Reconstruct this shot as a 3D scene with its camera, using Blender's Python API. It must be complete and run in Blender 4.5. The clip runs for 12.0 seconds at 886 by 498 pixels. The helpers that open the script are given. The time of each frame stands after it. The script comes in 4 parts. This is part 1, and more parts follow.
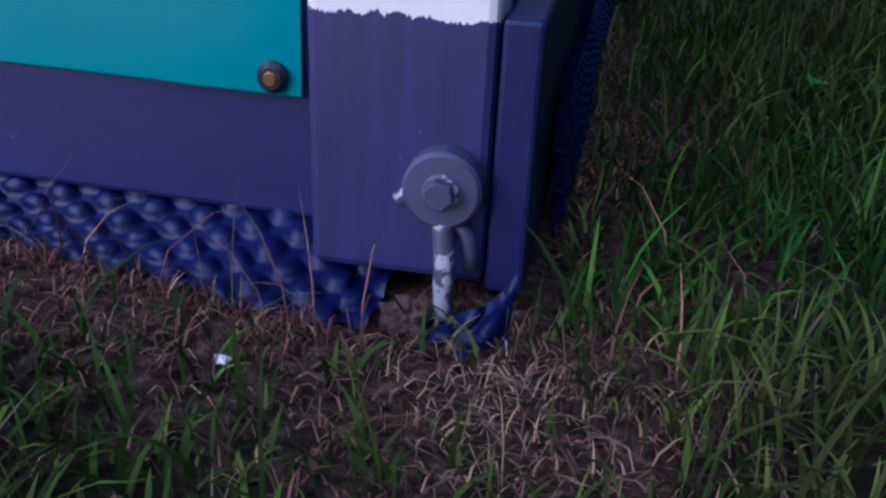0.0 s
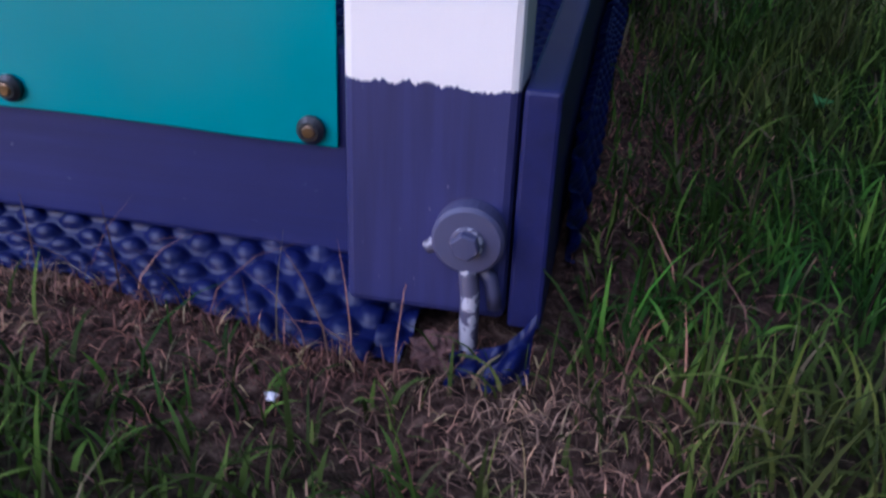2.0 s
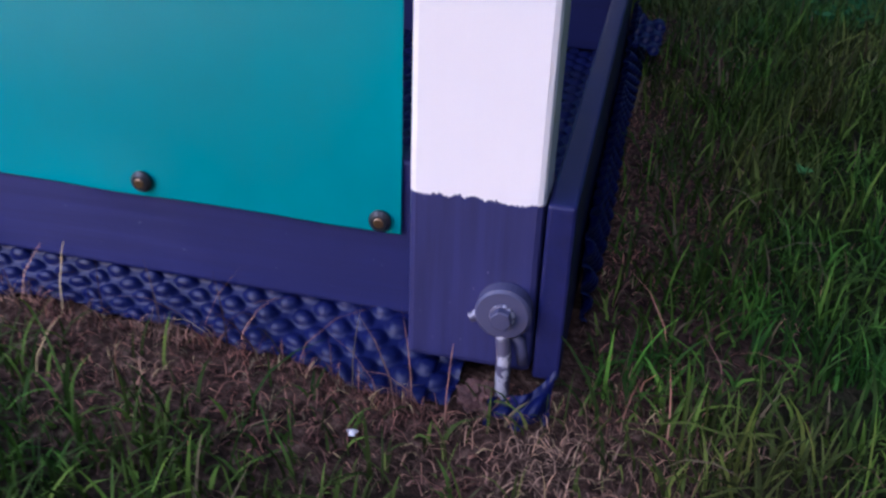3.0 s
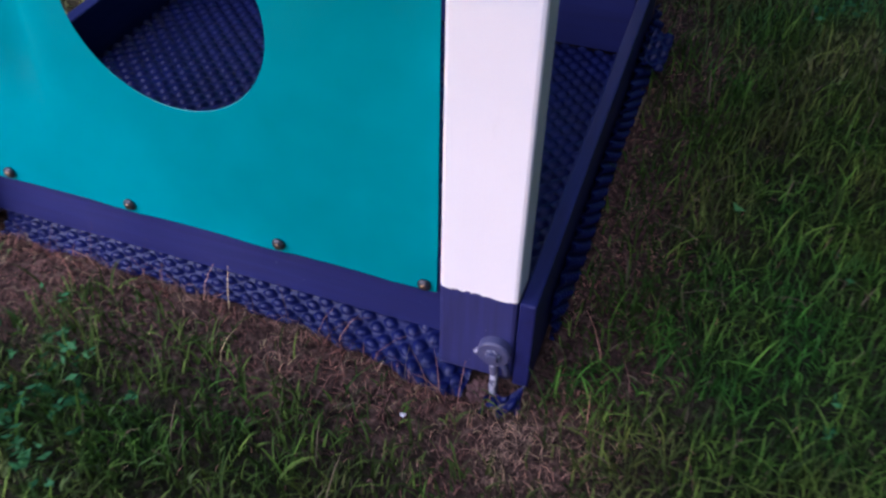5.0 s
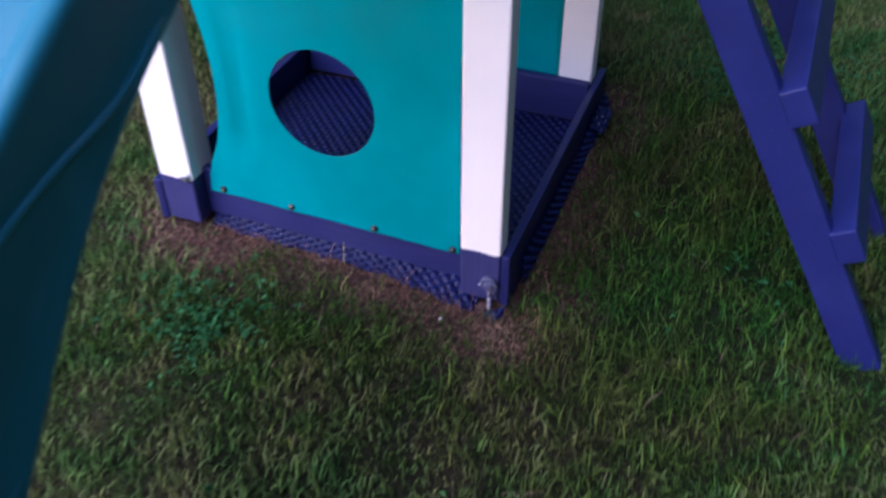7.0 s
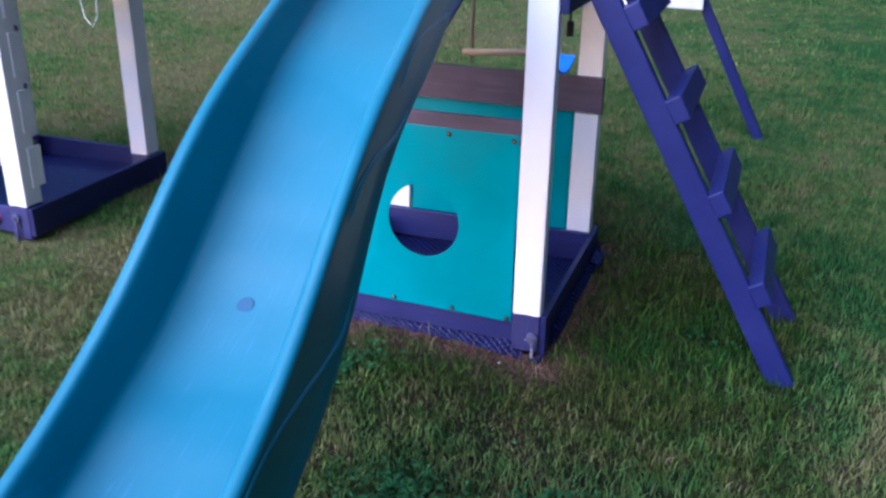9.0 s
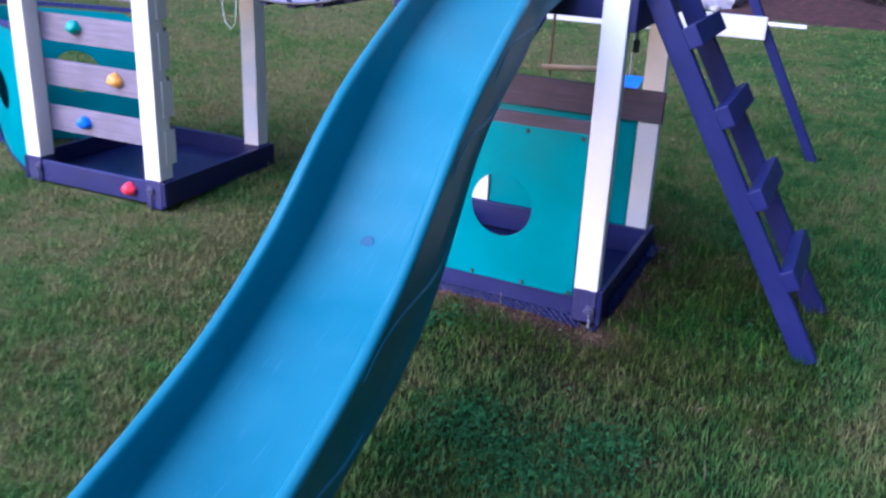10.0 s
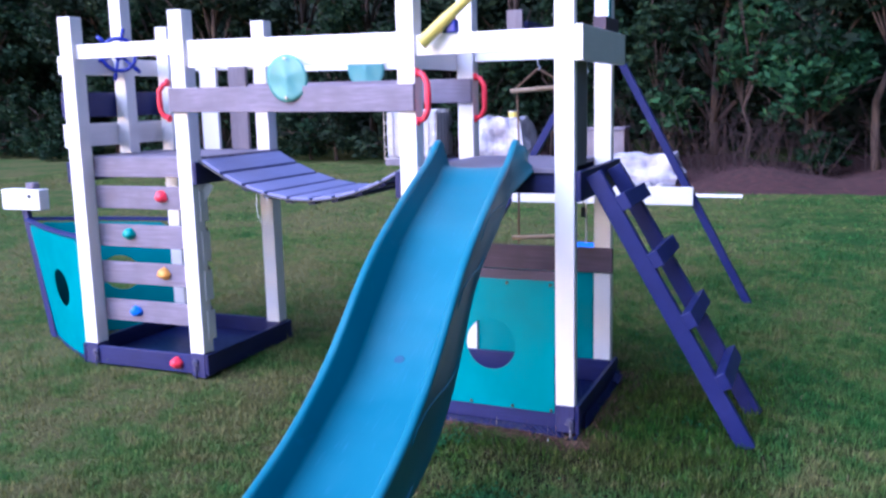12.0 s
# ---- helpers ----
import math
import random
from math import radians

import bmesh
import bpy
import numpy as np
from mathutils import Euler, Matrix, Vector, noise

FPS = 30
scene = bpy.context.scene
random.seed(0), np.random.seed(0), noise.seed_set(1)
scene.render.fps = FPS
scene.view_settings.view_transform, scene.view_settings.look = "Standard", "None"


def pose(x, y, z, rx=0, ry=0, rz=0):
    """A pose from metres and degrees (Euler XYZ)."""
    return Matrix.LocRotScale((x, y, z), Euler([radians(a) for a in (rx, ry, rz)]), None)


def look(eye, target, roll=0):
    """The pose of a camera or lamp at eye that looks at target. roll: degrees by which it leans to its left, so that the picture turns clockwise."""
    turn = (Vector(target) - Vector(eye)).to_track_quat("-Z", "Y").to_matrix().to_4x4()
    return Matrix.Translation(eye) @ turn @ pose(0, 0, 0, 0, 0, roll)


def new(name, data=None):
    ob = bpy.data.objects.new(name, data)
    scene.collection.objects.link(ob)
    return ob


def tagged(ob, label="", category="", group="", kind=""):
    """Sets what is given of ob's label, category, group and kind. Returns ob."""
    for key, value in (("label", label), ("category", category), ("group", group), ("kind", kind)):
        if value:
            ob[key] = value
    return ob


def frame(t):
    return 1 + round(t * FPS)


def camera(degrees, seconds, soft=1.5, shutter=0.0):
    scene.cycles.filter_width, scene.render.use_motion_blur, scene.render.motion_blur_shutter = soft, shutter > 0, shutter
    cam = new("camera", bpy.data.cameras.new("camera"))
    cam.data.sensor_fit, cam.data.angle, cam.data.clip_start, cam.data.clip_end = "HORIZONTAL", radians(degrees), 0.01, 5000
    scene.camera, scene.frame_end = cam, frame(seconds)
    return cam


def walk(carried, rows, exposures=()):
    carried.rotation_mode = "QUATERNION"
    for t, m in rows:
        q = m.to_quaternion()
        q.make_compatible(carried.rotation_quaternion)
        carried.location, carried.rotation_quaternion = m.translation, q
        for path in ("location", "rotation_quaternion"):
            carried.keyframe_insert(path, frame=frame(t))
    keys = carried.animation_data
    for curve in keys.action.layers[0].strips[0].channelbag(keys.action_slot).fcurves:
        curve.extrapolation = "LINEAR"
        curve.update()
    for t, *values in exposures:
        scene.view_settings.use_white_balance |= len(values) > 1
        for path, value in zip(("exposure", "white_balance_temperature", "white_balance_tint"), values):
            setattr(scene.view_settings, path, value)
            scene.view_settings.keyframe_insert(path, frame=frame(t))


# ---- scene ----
cam = camera(52.0, 12.0, 2.5, 0.6)
PATH = [
    (0, (0.0521, -0.4249, 0.2540), (-0.2543, 1.3454, -0.6247), 2.84),
    (0.5, (0.0496, -0.4229, 0.2672), (-0.2387, 1.3440, -0.6244), 3.03),
    (1, (0.0418, -0.4275, 0.2644), (-0.2594, 1.3365, -0.6287), 2.88),
    (1.5, (0.0344, -0.4427, 0.2766), (-0.2247, 1.3177, -0.6366), 2.68),
    (2, (0.0471, -0.4470, 0.3118), (-0.2798, 1.2846, -0.6340), 2.26),
    (2.5, (0.0408, -0.5052, 0.3754), (-0.2728, 1.2208, -0.5852), 2.61),
    (3, (0.0512, -0.5525, 0.4326), (-0.3218, 1.1583, -0.5338), 2.04),
    (3.5, (0.0699, -0.5827, 0.4916), (-0.3427, 1.1007, -0.5065), 1.02),
    (5.5, (0.229, -0.802, 1.099), (-0.244, 0.529, -0.317), 1.1),
    (6, (0.354, -0.936, 1.271), (-0.182, 0.414, -0.104), -0.4),
    (6.5, (0.406, -1.106, 1.401), (-0.155, 0.274, 0.067), -1.0),
    (7, (0.437, -1.451, 1.471), (-0.123, -0.033, 0.176), -0.4),
    (9, (0.606, -2.66, 1.551), (-0.016, -0.926, 0.772), 0.9),
    (9.5, (0.655, -2.916, 1.584), (-0.005, -1.177, 0.85), 0.9),
    (10, (0.764, -3.196, 1.585), (0.005, -1.497, 0.853), 2.6),
    (10.5, (0.829, -3.435, 1.617), (0.093, -1.688, 0.98), 0.5),
    (11, (0.847, -3.761, 1.625), (0.177, -1.959, 1.073), -0.5),
    (11.5, (0.942, -3.956, 1.658), (0.232, -2.133, 1.24), -1.2),
    (12, (1.047, -4.106, 1.64), (0.287, -2.285, 1.315), -1.4),
]
walk(cam, [(t, look(eye, target, roll)) for t, eye, target, roll in PATH], exposures=[(0.0, 1.5, 4460, 21), (2.5, 1.75, 4850, 26), (5.5, 1.95, 5080, 29), (7.0, 2.02, 5050, 30), (9.0, 2.32, 4830, 26), (12.0, 2.34, 4710, 27)])

# ---- world and light ----
world = bpy.data.worlds.new("evening_sky")
scene.world = world
world.use_nodes = True
_n = world.node_tree.nodes
_sky = _n.new("ShaderNodeTexSky")
_sky.sky_type = "NISHITA"
_sky.sun_disc = False
_sky.sun_elevation, _sky.sun_rotation = radians(8), radians(218)
_n["Background"].inputs["Strength"].default_value = 0.066
world.node_tree.links.new(_sky.outputs[0], _n["Background"].inputs["Color"])
sun = new("sun", bpy.data.lights.new("sun", "SUN"))
sun.data.energy, sun.data.angle, sun.data.color = 1.4, radians(68), (1.0, 0.95, 0.97)
sun.matrix_world = look((-3.8, -5.6, 6.2), (0, 0, 0))


# ---- material helpers ----
class Mat:
    """A node material with a few shorthands."""

    def __init__(self, name, rough=0.6, metal=0.0, spec=0.5):
        self.m = bpy.data.materials.new(name)
        self.m.use_nodes = True
        self.t = self.m.node_tree
        self.p = self.t.nodes["Principled BSDF"]
        self.p.inputs["Roughness"].default_value = rough
        self.p.inputs["Metallic"].default_value = metal
        self.p.inputs["Specular IOR Level"].default_value = spec
        self.geo = self.t.nodes.new("ShaderNodeNewGeometry")
        self.bumped = None

    def node(self, kind, **values):
        n = self.t.nodes.new(kind)
        for k, v in values.items():
            n.inputs[k.replace("_", " ")].default_value = v
        return n

    def link(self, a, b):
        self.t.links.new(a, b)

    def place(self, scale=(1, 1, 1), rot=(0, 0, 0)):
        mp = self.node("ShaderNodeMapping", Scale=scale, Rotation=rot)
        self.link(self.geo.outputs["Position"], mp.inputs["Vector"])
        return mp.outputs[0]

    def noise(self, scale, detail=4.0, stretch=(1, 1, 1), rough=0.55, rot=(0, 0, 0)):
        n = self.node("ShaderNodeTexNoise", Scale=scale, Detail=detail, Roughness=rough)
        self.link(self.place(stretch, rot), n.inputs["Vector"])
        return n.outputs["Fac"]

    def ramp(self, fac, stops):
        r = self.t.nodes.new("ShaderNodeValToRGB")
        el = r.color_ramp.elements
        while len(el) < len(stops):
            el.new(0.5)
        for e, (pos, col) in zip(el, stops):
            e.position, e.color = pos, (*col, 1)
        self.link(fac, r.inputs[0])
        return r.outputs[0]

    def steps(self, fac, lo, hi):
        r = self.node("ShaderNodeMapRange", From_Min=lo, From_Max=hi)
        self.link(fac, r.inputs["Value"])
        return r.outputs[0]

    def math(self, op, a, b=None, c=None):
        n = self.t.nodes.new("ShaderNodeMath")
        n.operation = op
        for i, v in enumerate((a, b, c)):
            if v is None:
                continue
            if isinstance(v, (int, float)):
                n.inputs[i].default_value = v
            else:
                self.link(v, n.inputs[i])
        return n.outputs[0]

    def mix(self, fac, a, b, mode="MIX"):
        n = self.t.nodes.new("ShaderNodeMix")
        n.data_type, n.blend_type = "RGBA", mode
        for sock, v in ((n.inputs[0], fac), (n.inputs[6], a), (n.inputs[7], b)):
            if isinstance(v, (int, float)):
                sock.default_value = v
            elif isinstance(v, tuple):
                sock.default_value = (*v, 1)
            else:
                self.link(v, sock)
        return n.outputs[2]

    def color(self, v):
        if isinstance(v, tuple):
            self.p.inputs["Base Color"].default_value = (*v, 1)
        else:
            self.link(v, self.p.inputs["Base Color"])
        return self

    def roughness(self, fac, lo, hi):
        r = self.node("ShaderNodeMapRange", To_Min=lo, To_Max=hi)
        self.link(fac, r.inputs["Value"])
        self.link(r.outputs[0], self.p.inputs["Roughness"])
        return self

    def bump(self, fac, strength=0.3, dist=0.002):
        b = self.node("ShaderNodeBump", Strength=strength, Distance=dist)
        self.link(fac, b.inputs["Height"])
        if self.bumped:
            self.link(self.bumped, b.inputs["Normal"])
        self.bumped = b.outputs[0]
        self.link(self.bumped, self.p.inputs["Normal"])
        return self

    def sep(self):
        s = self.t.nodes.new("ShaderNodeSeparateXYZ")
        self.link(self.geo.outputs["Position"], s.inputs[0])
        return s.outputs


NAVY = (0.012, 0.014, 0.085)
SLATE = (0.032, 0.033, 0.128)
WHITE = (0.83, 0.79, 0.80)


def painted_wood(name, col, grain=(1, 1, 1), rough=0.55, wear=0.25, fine=1.0):
    """Painted timber whose grain runs along the axis with the small factor."""
    m = Mat(name, rough, 0, 0.35)
    blot = m.noise(6, 5)
    fibre = m.noise(90 * fine, 3, grain)
    dark = tuple(c * (1 - wear) for c in col)
    lite = tuple(min(1, c * (1 + wear * 0.8) + 0.006) for c in col)
    c = m.ramp(blot, [(0.3, dark), (0.5, col), (0.75, lite)])
    c = m.mix(m.steps(fibre, 0.35, 0.75), c, tuple(x * (1 - 1.1 * wear) for x in col), "MIX")
    specks = m.steps(m.noise(240, 2, tuple(0.5 + g / 2 for g in grain)), 0.74, 0.80)
    c = m.mix(m.math("MULTIPLY", specks, 0.4), c, (0.32, 0.3, 0.36))
    m.color(c).roughness(blot, rough - 0.1, rough + 0.15)
    m.bump(fibre, 0.35, 0.0012).bump(m.noise(30, 4), 0.15, 0.002)
    return m.m


def post_paint(name, line, dark=SLATE):
    """White gloss over a dark foot, with a ragged brushed edge at the height line."""
    m = Mat(name, 0.45)
    fibre = m.noise(110, 3, (1, 1, 0.06))
    z = m.sep()[2]
    edge = m.math("ADD", m.math("ADD", m.math("MULTIPLY", m.noise(130, 2, (1, 1, 0.12)), 0.008), m.math("MULTIPLY", m.noise(620, 2, (1, 1, 0.08)), 0.007)), m.math("MULTIPLY", m.noise(22, 3, (1, 1, 0.2)), 0.014))
    top = m.math("GREATER_THAN", m.math("ADD", z, edge), line + 0.014)
    drk = m.mix(m.steps(fibre, 0.35, 0.7), dark, tuple(c * 0.68 for c in dark))
    specks = m.steps(m.noise(230, 2, (1, 1, 0.35)), 0.71, 0.76)
    drk = m.mix(m.math("MULTIPLY", specks, 0.45), drk, (0.3, 0.28, 0.34))
    wht = m.mix(m.steps(m.noise(4, 5), 0.3, 0.8), WHITE, tuple(c * 0.93 for c in WHITE))
    wht = m.mix(m.math("MULTIPLY", m.steps(m.noise(35, 4, (1, 1, 0.3)), 0.62, 0.8), 0.12), wht, (0.5, 0.46, 0.4))
    m.color(m.mix(top, drk, wht))
    m.bump(fibre, 0.3, 0.001).bump(m.noise(25, 3), 0.1, 0.002)
    return m.m


def plastic(name, col, rough=0.35, fade=0.15):
    m = Mat(name, rough)
    blot = m.noise(9, 5)
    m.color(m.ramp(blot, [(0.25, tuple(c * (1 - fade) for c in col)), (0.75, tuple(min(1, c * (1 + fade) + 0.01) for c in col))]))
    m.roughness(m.noise(40, 4), rough - 0.08, rough + 0.14)
    m.bump(m.noise(300, 2), 0.08, 0.0006)
    return m.m


M_POST_A = post_paint("post_paint_a", 0.163)
M_POST_B = post_paint("post_paint_b", 0.205)
M_WHITE_X = painted_wood("white_paint_along_x", WHITE, (0.05, 1, 1), 0.45, 0.05)
M_WHITE_Y = painted_wood("white_paint_along_y", WHITE, (1, 0.05, 1), 0.45, 0.05)
M_WHITE_Z = painted_wood("white_paint_along_z", WHITE, (1, 1, 0.05), 0.45, 0.05)
M_SLATE_X = painted_wood("slate_paint_along_x", (0.016, 0.019, 0.105), (0.05, 1, 1), 0.5)
M_NAVY_Y = painted_wood("navy_paint_along_y", NAVY, (1, 0.05, 1), 0.45)
M_NAVY_X = painted_wood("navy_paint_along_x", NAVY, (0.05, 1, 1), 0.45)
M_LADDER = painted_wood("blue_navy_paint", (0.015, 0.019, 0.115), (0.2, 0.2, 0.2), 0.42, 0.15)
M_GREY_X = painted_wood("grey_stain_along_x", (0.21, 0.18, 0.235), (0.05, 1, 1), 0.6, 0.25)
M_GREY_Z = painted_wood("grey_stain_along_z", (0.20, 0.17, 0.20), (1, 1, 0.05), 0.6, 0.25)
M_BROWN_X = painted_wood("brown_grey_stain_along_x", (0.085, 0.06, 0.085), (0.05, 1, 1), 0.6, 0.25)
M_SLAT = painted_wood("bridge_slat_paint", (0.23, 0.23, 0.42), (1, 0.05, 1), 0.5, 0.15)
M_RED = plastic("red_plastic", (0.75, 0.03, 0.06))
M_YELLOW = plastic("yellow_plastic", (0.72, 0.58, 0.12))
M_ORANGE = plastic("orange_plastic", (0.7, 0.32, 0.05))
M_BLUE = plastic("blue_plastic", (0.02, 0.16, 0.75))
M_DKBLUE = plastic("dark_blue_plastic", (0.02, 0.03, 0.35))
M_GREEN = plastic("green_plastic", (0.0, 0.28, 0.25))
M_PEEL = plastic("dark_grey_paint", (0.055, 0.055, 0.12), 0.45)
M_BLACK = plastic("black_steel", (0.012, 0.012, 0.015), 0.35)
M_HDPE = Mat("dimpled_plastic_sheet", 0.35, 0, 0.24)
M_HDPE.color(M_HDPE.ramp(M_HDPE.noise(14, 5), [(0.3, (0.003, 0.005, 0.040)), (0.7, (0.006, 0.009, 0.068))])).roughness(M_HDPE.noise(30, 4), 0.26, 0.5).bump(M_HDPE.noise(160, 3), 0.12, 0.001)
M_HDPE = M_HDPE.m


def slide_plastic():
    m = Mat("blue_slide_plastic", 0.38, 0, 0.36)
    c = m.ramp(m.noise(3.5, 5), [(0.25, (0.014, 0.128, 0.184)), (0.5, (0.020, 0.150, 0.208)), (0.8, (0.030, 0.172, 0.234))])
    scuff = m.steps(m.noise(30, 4, (4, 0.3, 0.3)), 0.6, 0.8)
    m.color(m.mix(m.math("MULTIPLY", scuff, 0.18), c, (0.16, 0.36, 0.58)))
    m.roughness(m.noise(14, 5), 0.30, 0.46).bump(m.noise(260, 2), 0.05, 0.0006)
    return m.m


def canvas(name, col):
    m = Mat(name, 0.38, 0, 0.45)
    blot = m.noise(5, 4)
    m.color(m.ramp(blot, [(0.3, tuple(c * 0.88 for c in col)), (0.7, tuple(c * 1.08 for c in col))]))
    m.roughness(m.noise(18, 4), 0.3, 0.5).bump(m.noise(420, 2), 0.06, 0.0004)
    return m.m


def metal(name, col, rough):
    m = Mat(name, rough, 1.0)
    m.color(m.ramp(m.noise(60, 4), [(0.3, tuple(c * 0.6 for c in col)), (0.7, col)]))
    m.roughness(m.noise(90, 3), rough - 0.1, rough + 0.2)
    return m.m


def peeling():
    m = Mat("galvanised_with_flaking_paint", 0.4)
    f = m.steps(m.noise(85, 4, rough=0.65), 0.51, 0.54)
    m.color(m.mix(f, (0.075, 0.07, 0.12), (0.40, 0.39, 0.46)))
    m.bump(f, 0.3, 0.0008)
    return m.m


M_SLIDE = slide_plastic()
# slide blue darkened for the shade in the bed's dimple
M_DIMPLE_SHADE = plastic("dimple_shade_blue", (0.006, 0.075, 0.15), 0.6)
M_TEAL = canvas("teal_tarpaulin", (0.0, 0.222, 0.25))
M_TEAL_DISC = canvas("pale_teal_tarpaulin", (0.12, 0.31, 0.30))
M_STEEL = metal("zinc_steel", (0.55, 0.55, 0.6), 0.35)
M_BRASS = metal("brass_screw", (0.45, 0.29, 0.17), 0.3)
M_FLAKE = peeling()


def simple(name, stops, scale, rough=0.8, bump=0.3, dist=0.01, detail=5, stretch=(1, 1, 1)):
    m = Mat(name, rough)
    f = m.noise(scale, detail, stretch)
    m.color(m.ramp(f, stops)).bump(f, bump, dist)
    return m.m


M_ROPE = simple("hemp_rope", [(0.3, (0.14, 0.08, 0.05)), (0.7, (0.3, 0.19, 0.12))], 300, 0.9, 0.5, 0.002)
M_RAWWOOD = simple("bare_wood_bar", [(0.3, (0.38, 0.26, 0.16)), (0.7, (0.52, 0.38, 0.25))], 60, 0.7, 0.2, 0.002, stretch=(0.1, 1, 1))
M_BARK = simple("bark", [(0.3, (0.025, 0.017, 0.013)), (0.7, (0.10, 0.065, 0.05))], 14, 0.95, 0.8, 0.03, stretch=(1, 1, 0.2))
# the dark stops put shade of folds and layers into the wrapping's colour
M_TARP = simple("white_wrapping", [(0.3, (0.13, 0.115, 0.16)), (0.48, (0.30, 0.28, 0.34)), (0.68, (0.50, 0.48, 0.54))], 3, 0.5, 0.6, 0.05)
M_MULCH = simple("bark_mulch", [(0.3, (0.017, 0.005, 0.005)), (0.55, (0.044, 0.012, 0.012)), (0.8, (0.075, 0.027, 0.023))], 8, 0.95, 0.8, 0.05, 8)
M_STONE = simple("pale_stone", [(0.3, (0.22, 0.2, 0.2)), (0.7, (0.42, 0.39, 0.38))], 9, 0.85, 0.5, 0.03)
M_SHED = simple("dark_red_cladding", [(0.3, (0.05, 0.012, 0.012)), (0.7, (0.09, 0.022, 0.02))], 5, 0.8, 0.3, 0.01, stretch=(8, 1, 0.2))
M_TANK = simple("translucent_white_tank", [(0.3, (0.36, 0.35, 0.4)), (0.7, (0.48, 0.47, 0.54))], 2, 0.45, 0.2, 0.02)
M_THATCH = simple("dead_thatch", [(0.3, (0.045, 0.02, 0.018)), (0.6, (0.12, 0.055, 0.045)), (0.8, (0.24, 0.14, 0.11))], 70, 0.95, 0.9, 0.01, 8)


def ground_height(x, y):
    """The lawn: almost level, rising gently behind the towers, less so towards the mulch bed."""
    yy = np.where(y > 3, 3 + 3 * (1 - np.exp(-(np.maximum(y, 3) - 3) / 3)), np.maximum(y, -6))
    rise = np.where(yy > 0, 0.038 * yy, 0.012 * yy)
    dip = np.clip((x + 5.0) / 3.5, 0, 1) * np.clip((y - 3.5) / 5.5, 0, 1)
    rise = rise * (1 - 0.62 * dip * dip * (3 - 2 * dip))
    left = 0.022 * np.clip(-x - 0.7, 0, 2.6)
    far = np.clip(np.hypot(x, y) / 2.5, 0, 1)
    lumps = 0.006 * np.sin(7.3 * x + 1.1) * np.sin(6.1 * y + 0.4) + 0.012 * far * np.sin(1.7 * x) * np.sin(1.3 * y + 2)
    lip = 0.004 * np.clip((-x - 0.10) / 0.2, 0, 1) * np.clip((x + 1.0) / 0.1, 0, 1) * np.exp(-(y / 0.06) ** 2)
    return 0.004 + rise + left + lumps + lip


def gz(x, y):
    return float(ground_height(np.array(float(x)), np.array(float(y))))


def lawn_colors(m, lush, mid, dry):
    """Green to straw, by patches of the lawn; bare and brown beside the near tower's edge."""
    patch = m.noise(1.3, 4)
    small = m.noise(8, 5)
    # drier to the left; greener to the right, darkened there for soft shade
    dry_shade_drift = m.math("SUBTRACT", 0.045, m.math("MULTIPLY", m.steps(m.sep()[0], -1.6, 2.0), 0.12))
    wear = m.math("ADD", m.math("ADD", m.math("MULTIPLY", patch, 0.5), m.math("MULTIPLY", small, 0.5)), dry_shade_drift)
    return wear, m.ramp(wear, [(0.38, lush), (0.49, mid), (0.60, dry)])


def ground_mat():
    m = Mat("lawn_soil_gap_shade", 0.95, 0, 0.05)
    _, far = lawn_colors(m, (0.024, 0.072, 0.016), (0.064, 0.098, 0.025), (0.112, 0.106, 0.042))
    # near colours are darkened to stand in for shade between the blades
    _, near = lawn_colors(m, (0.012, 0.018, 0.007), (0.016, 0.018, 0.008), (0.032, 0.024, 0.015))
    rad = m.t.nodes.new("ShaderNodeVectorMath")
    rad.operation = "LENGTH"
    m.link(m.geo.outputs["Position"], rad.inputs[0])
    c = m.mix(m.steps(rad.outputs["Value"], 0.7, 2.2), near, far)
    c = m.mix(m.math("MULTIPLY", m.steps(m.noise(45, 6), 0.45, 0.7), 0.5), c, (0.03, 0.025, 0.016))
    sx = m.sep()
    dx = m.math("MAXIMUM", m.math("MAXIMUM", m.math("SUBTRACT", -0.888, sx[0]), m.math("SUBTRACT", sx[0], 0.03)), 0.0)
    dy = m.math("MAXIMUM", m.math("MAXIMUM", m.math("MULTIPLY", sx[1], -1.0), m.math("SUBTRACT", sx[1], 0.9)), 0.0)
    d = m.math("SQRT", m.math("ADD", m.math("MULTIPLY", dx, dx), m.math("MULTIPLY", dy, dy)))
    d = m.math("ADD", d, m.math("MULTIPLY", m.math("SUBTRACT", m.noise(9, 4), 0.5), 0.35))
    thatch = m.ramp(m.noise(110, 6), [(0.35, (0.018, 0.011, 0.009)), (0.55, (0.065, 0.038, 0.028)), (0.75, (0.17, 0.11, 0.08))])
    c = m.mix(m.steps(d, 0.20, 0.09), c, thatch)
    m.color(c).bump(m.noise(60, 6), 0.8, 0.02)
    return m.m


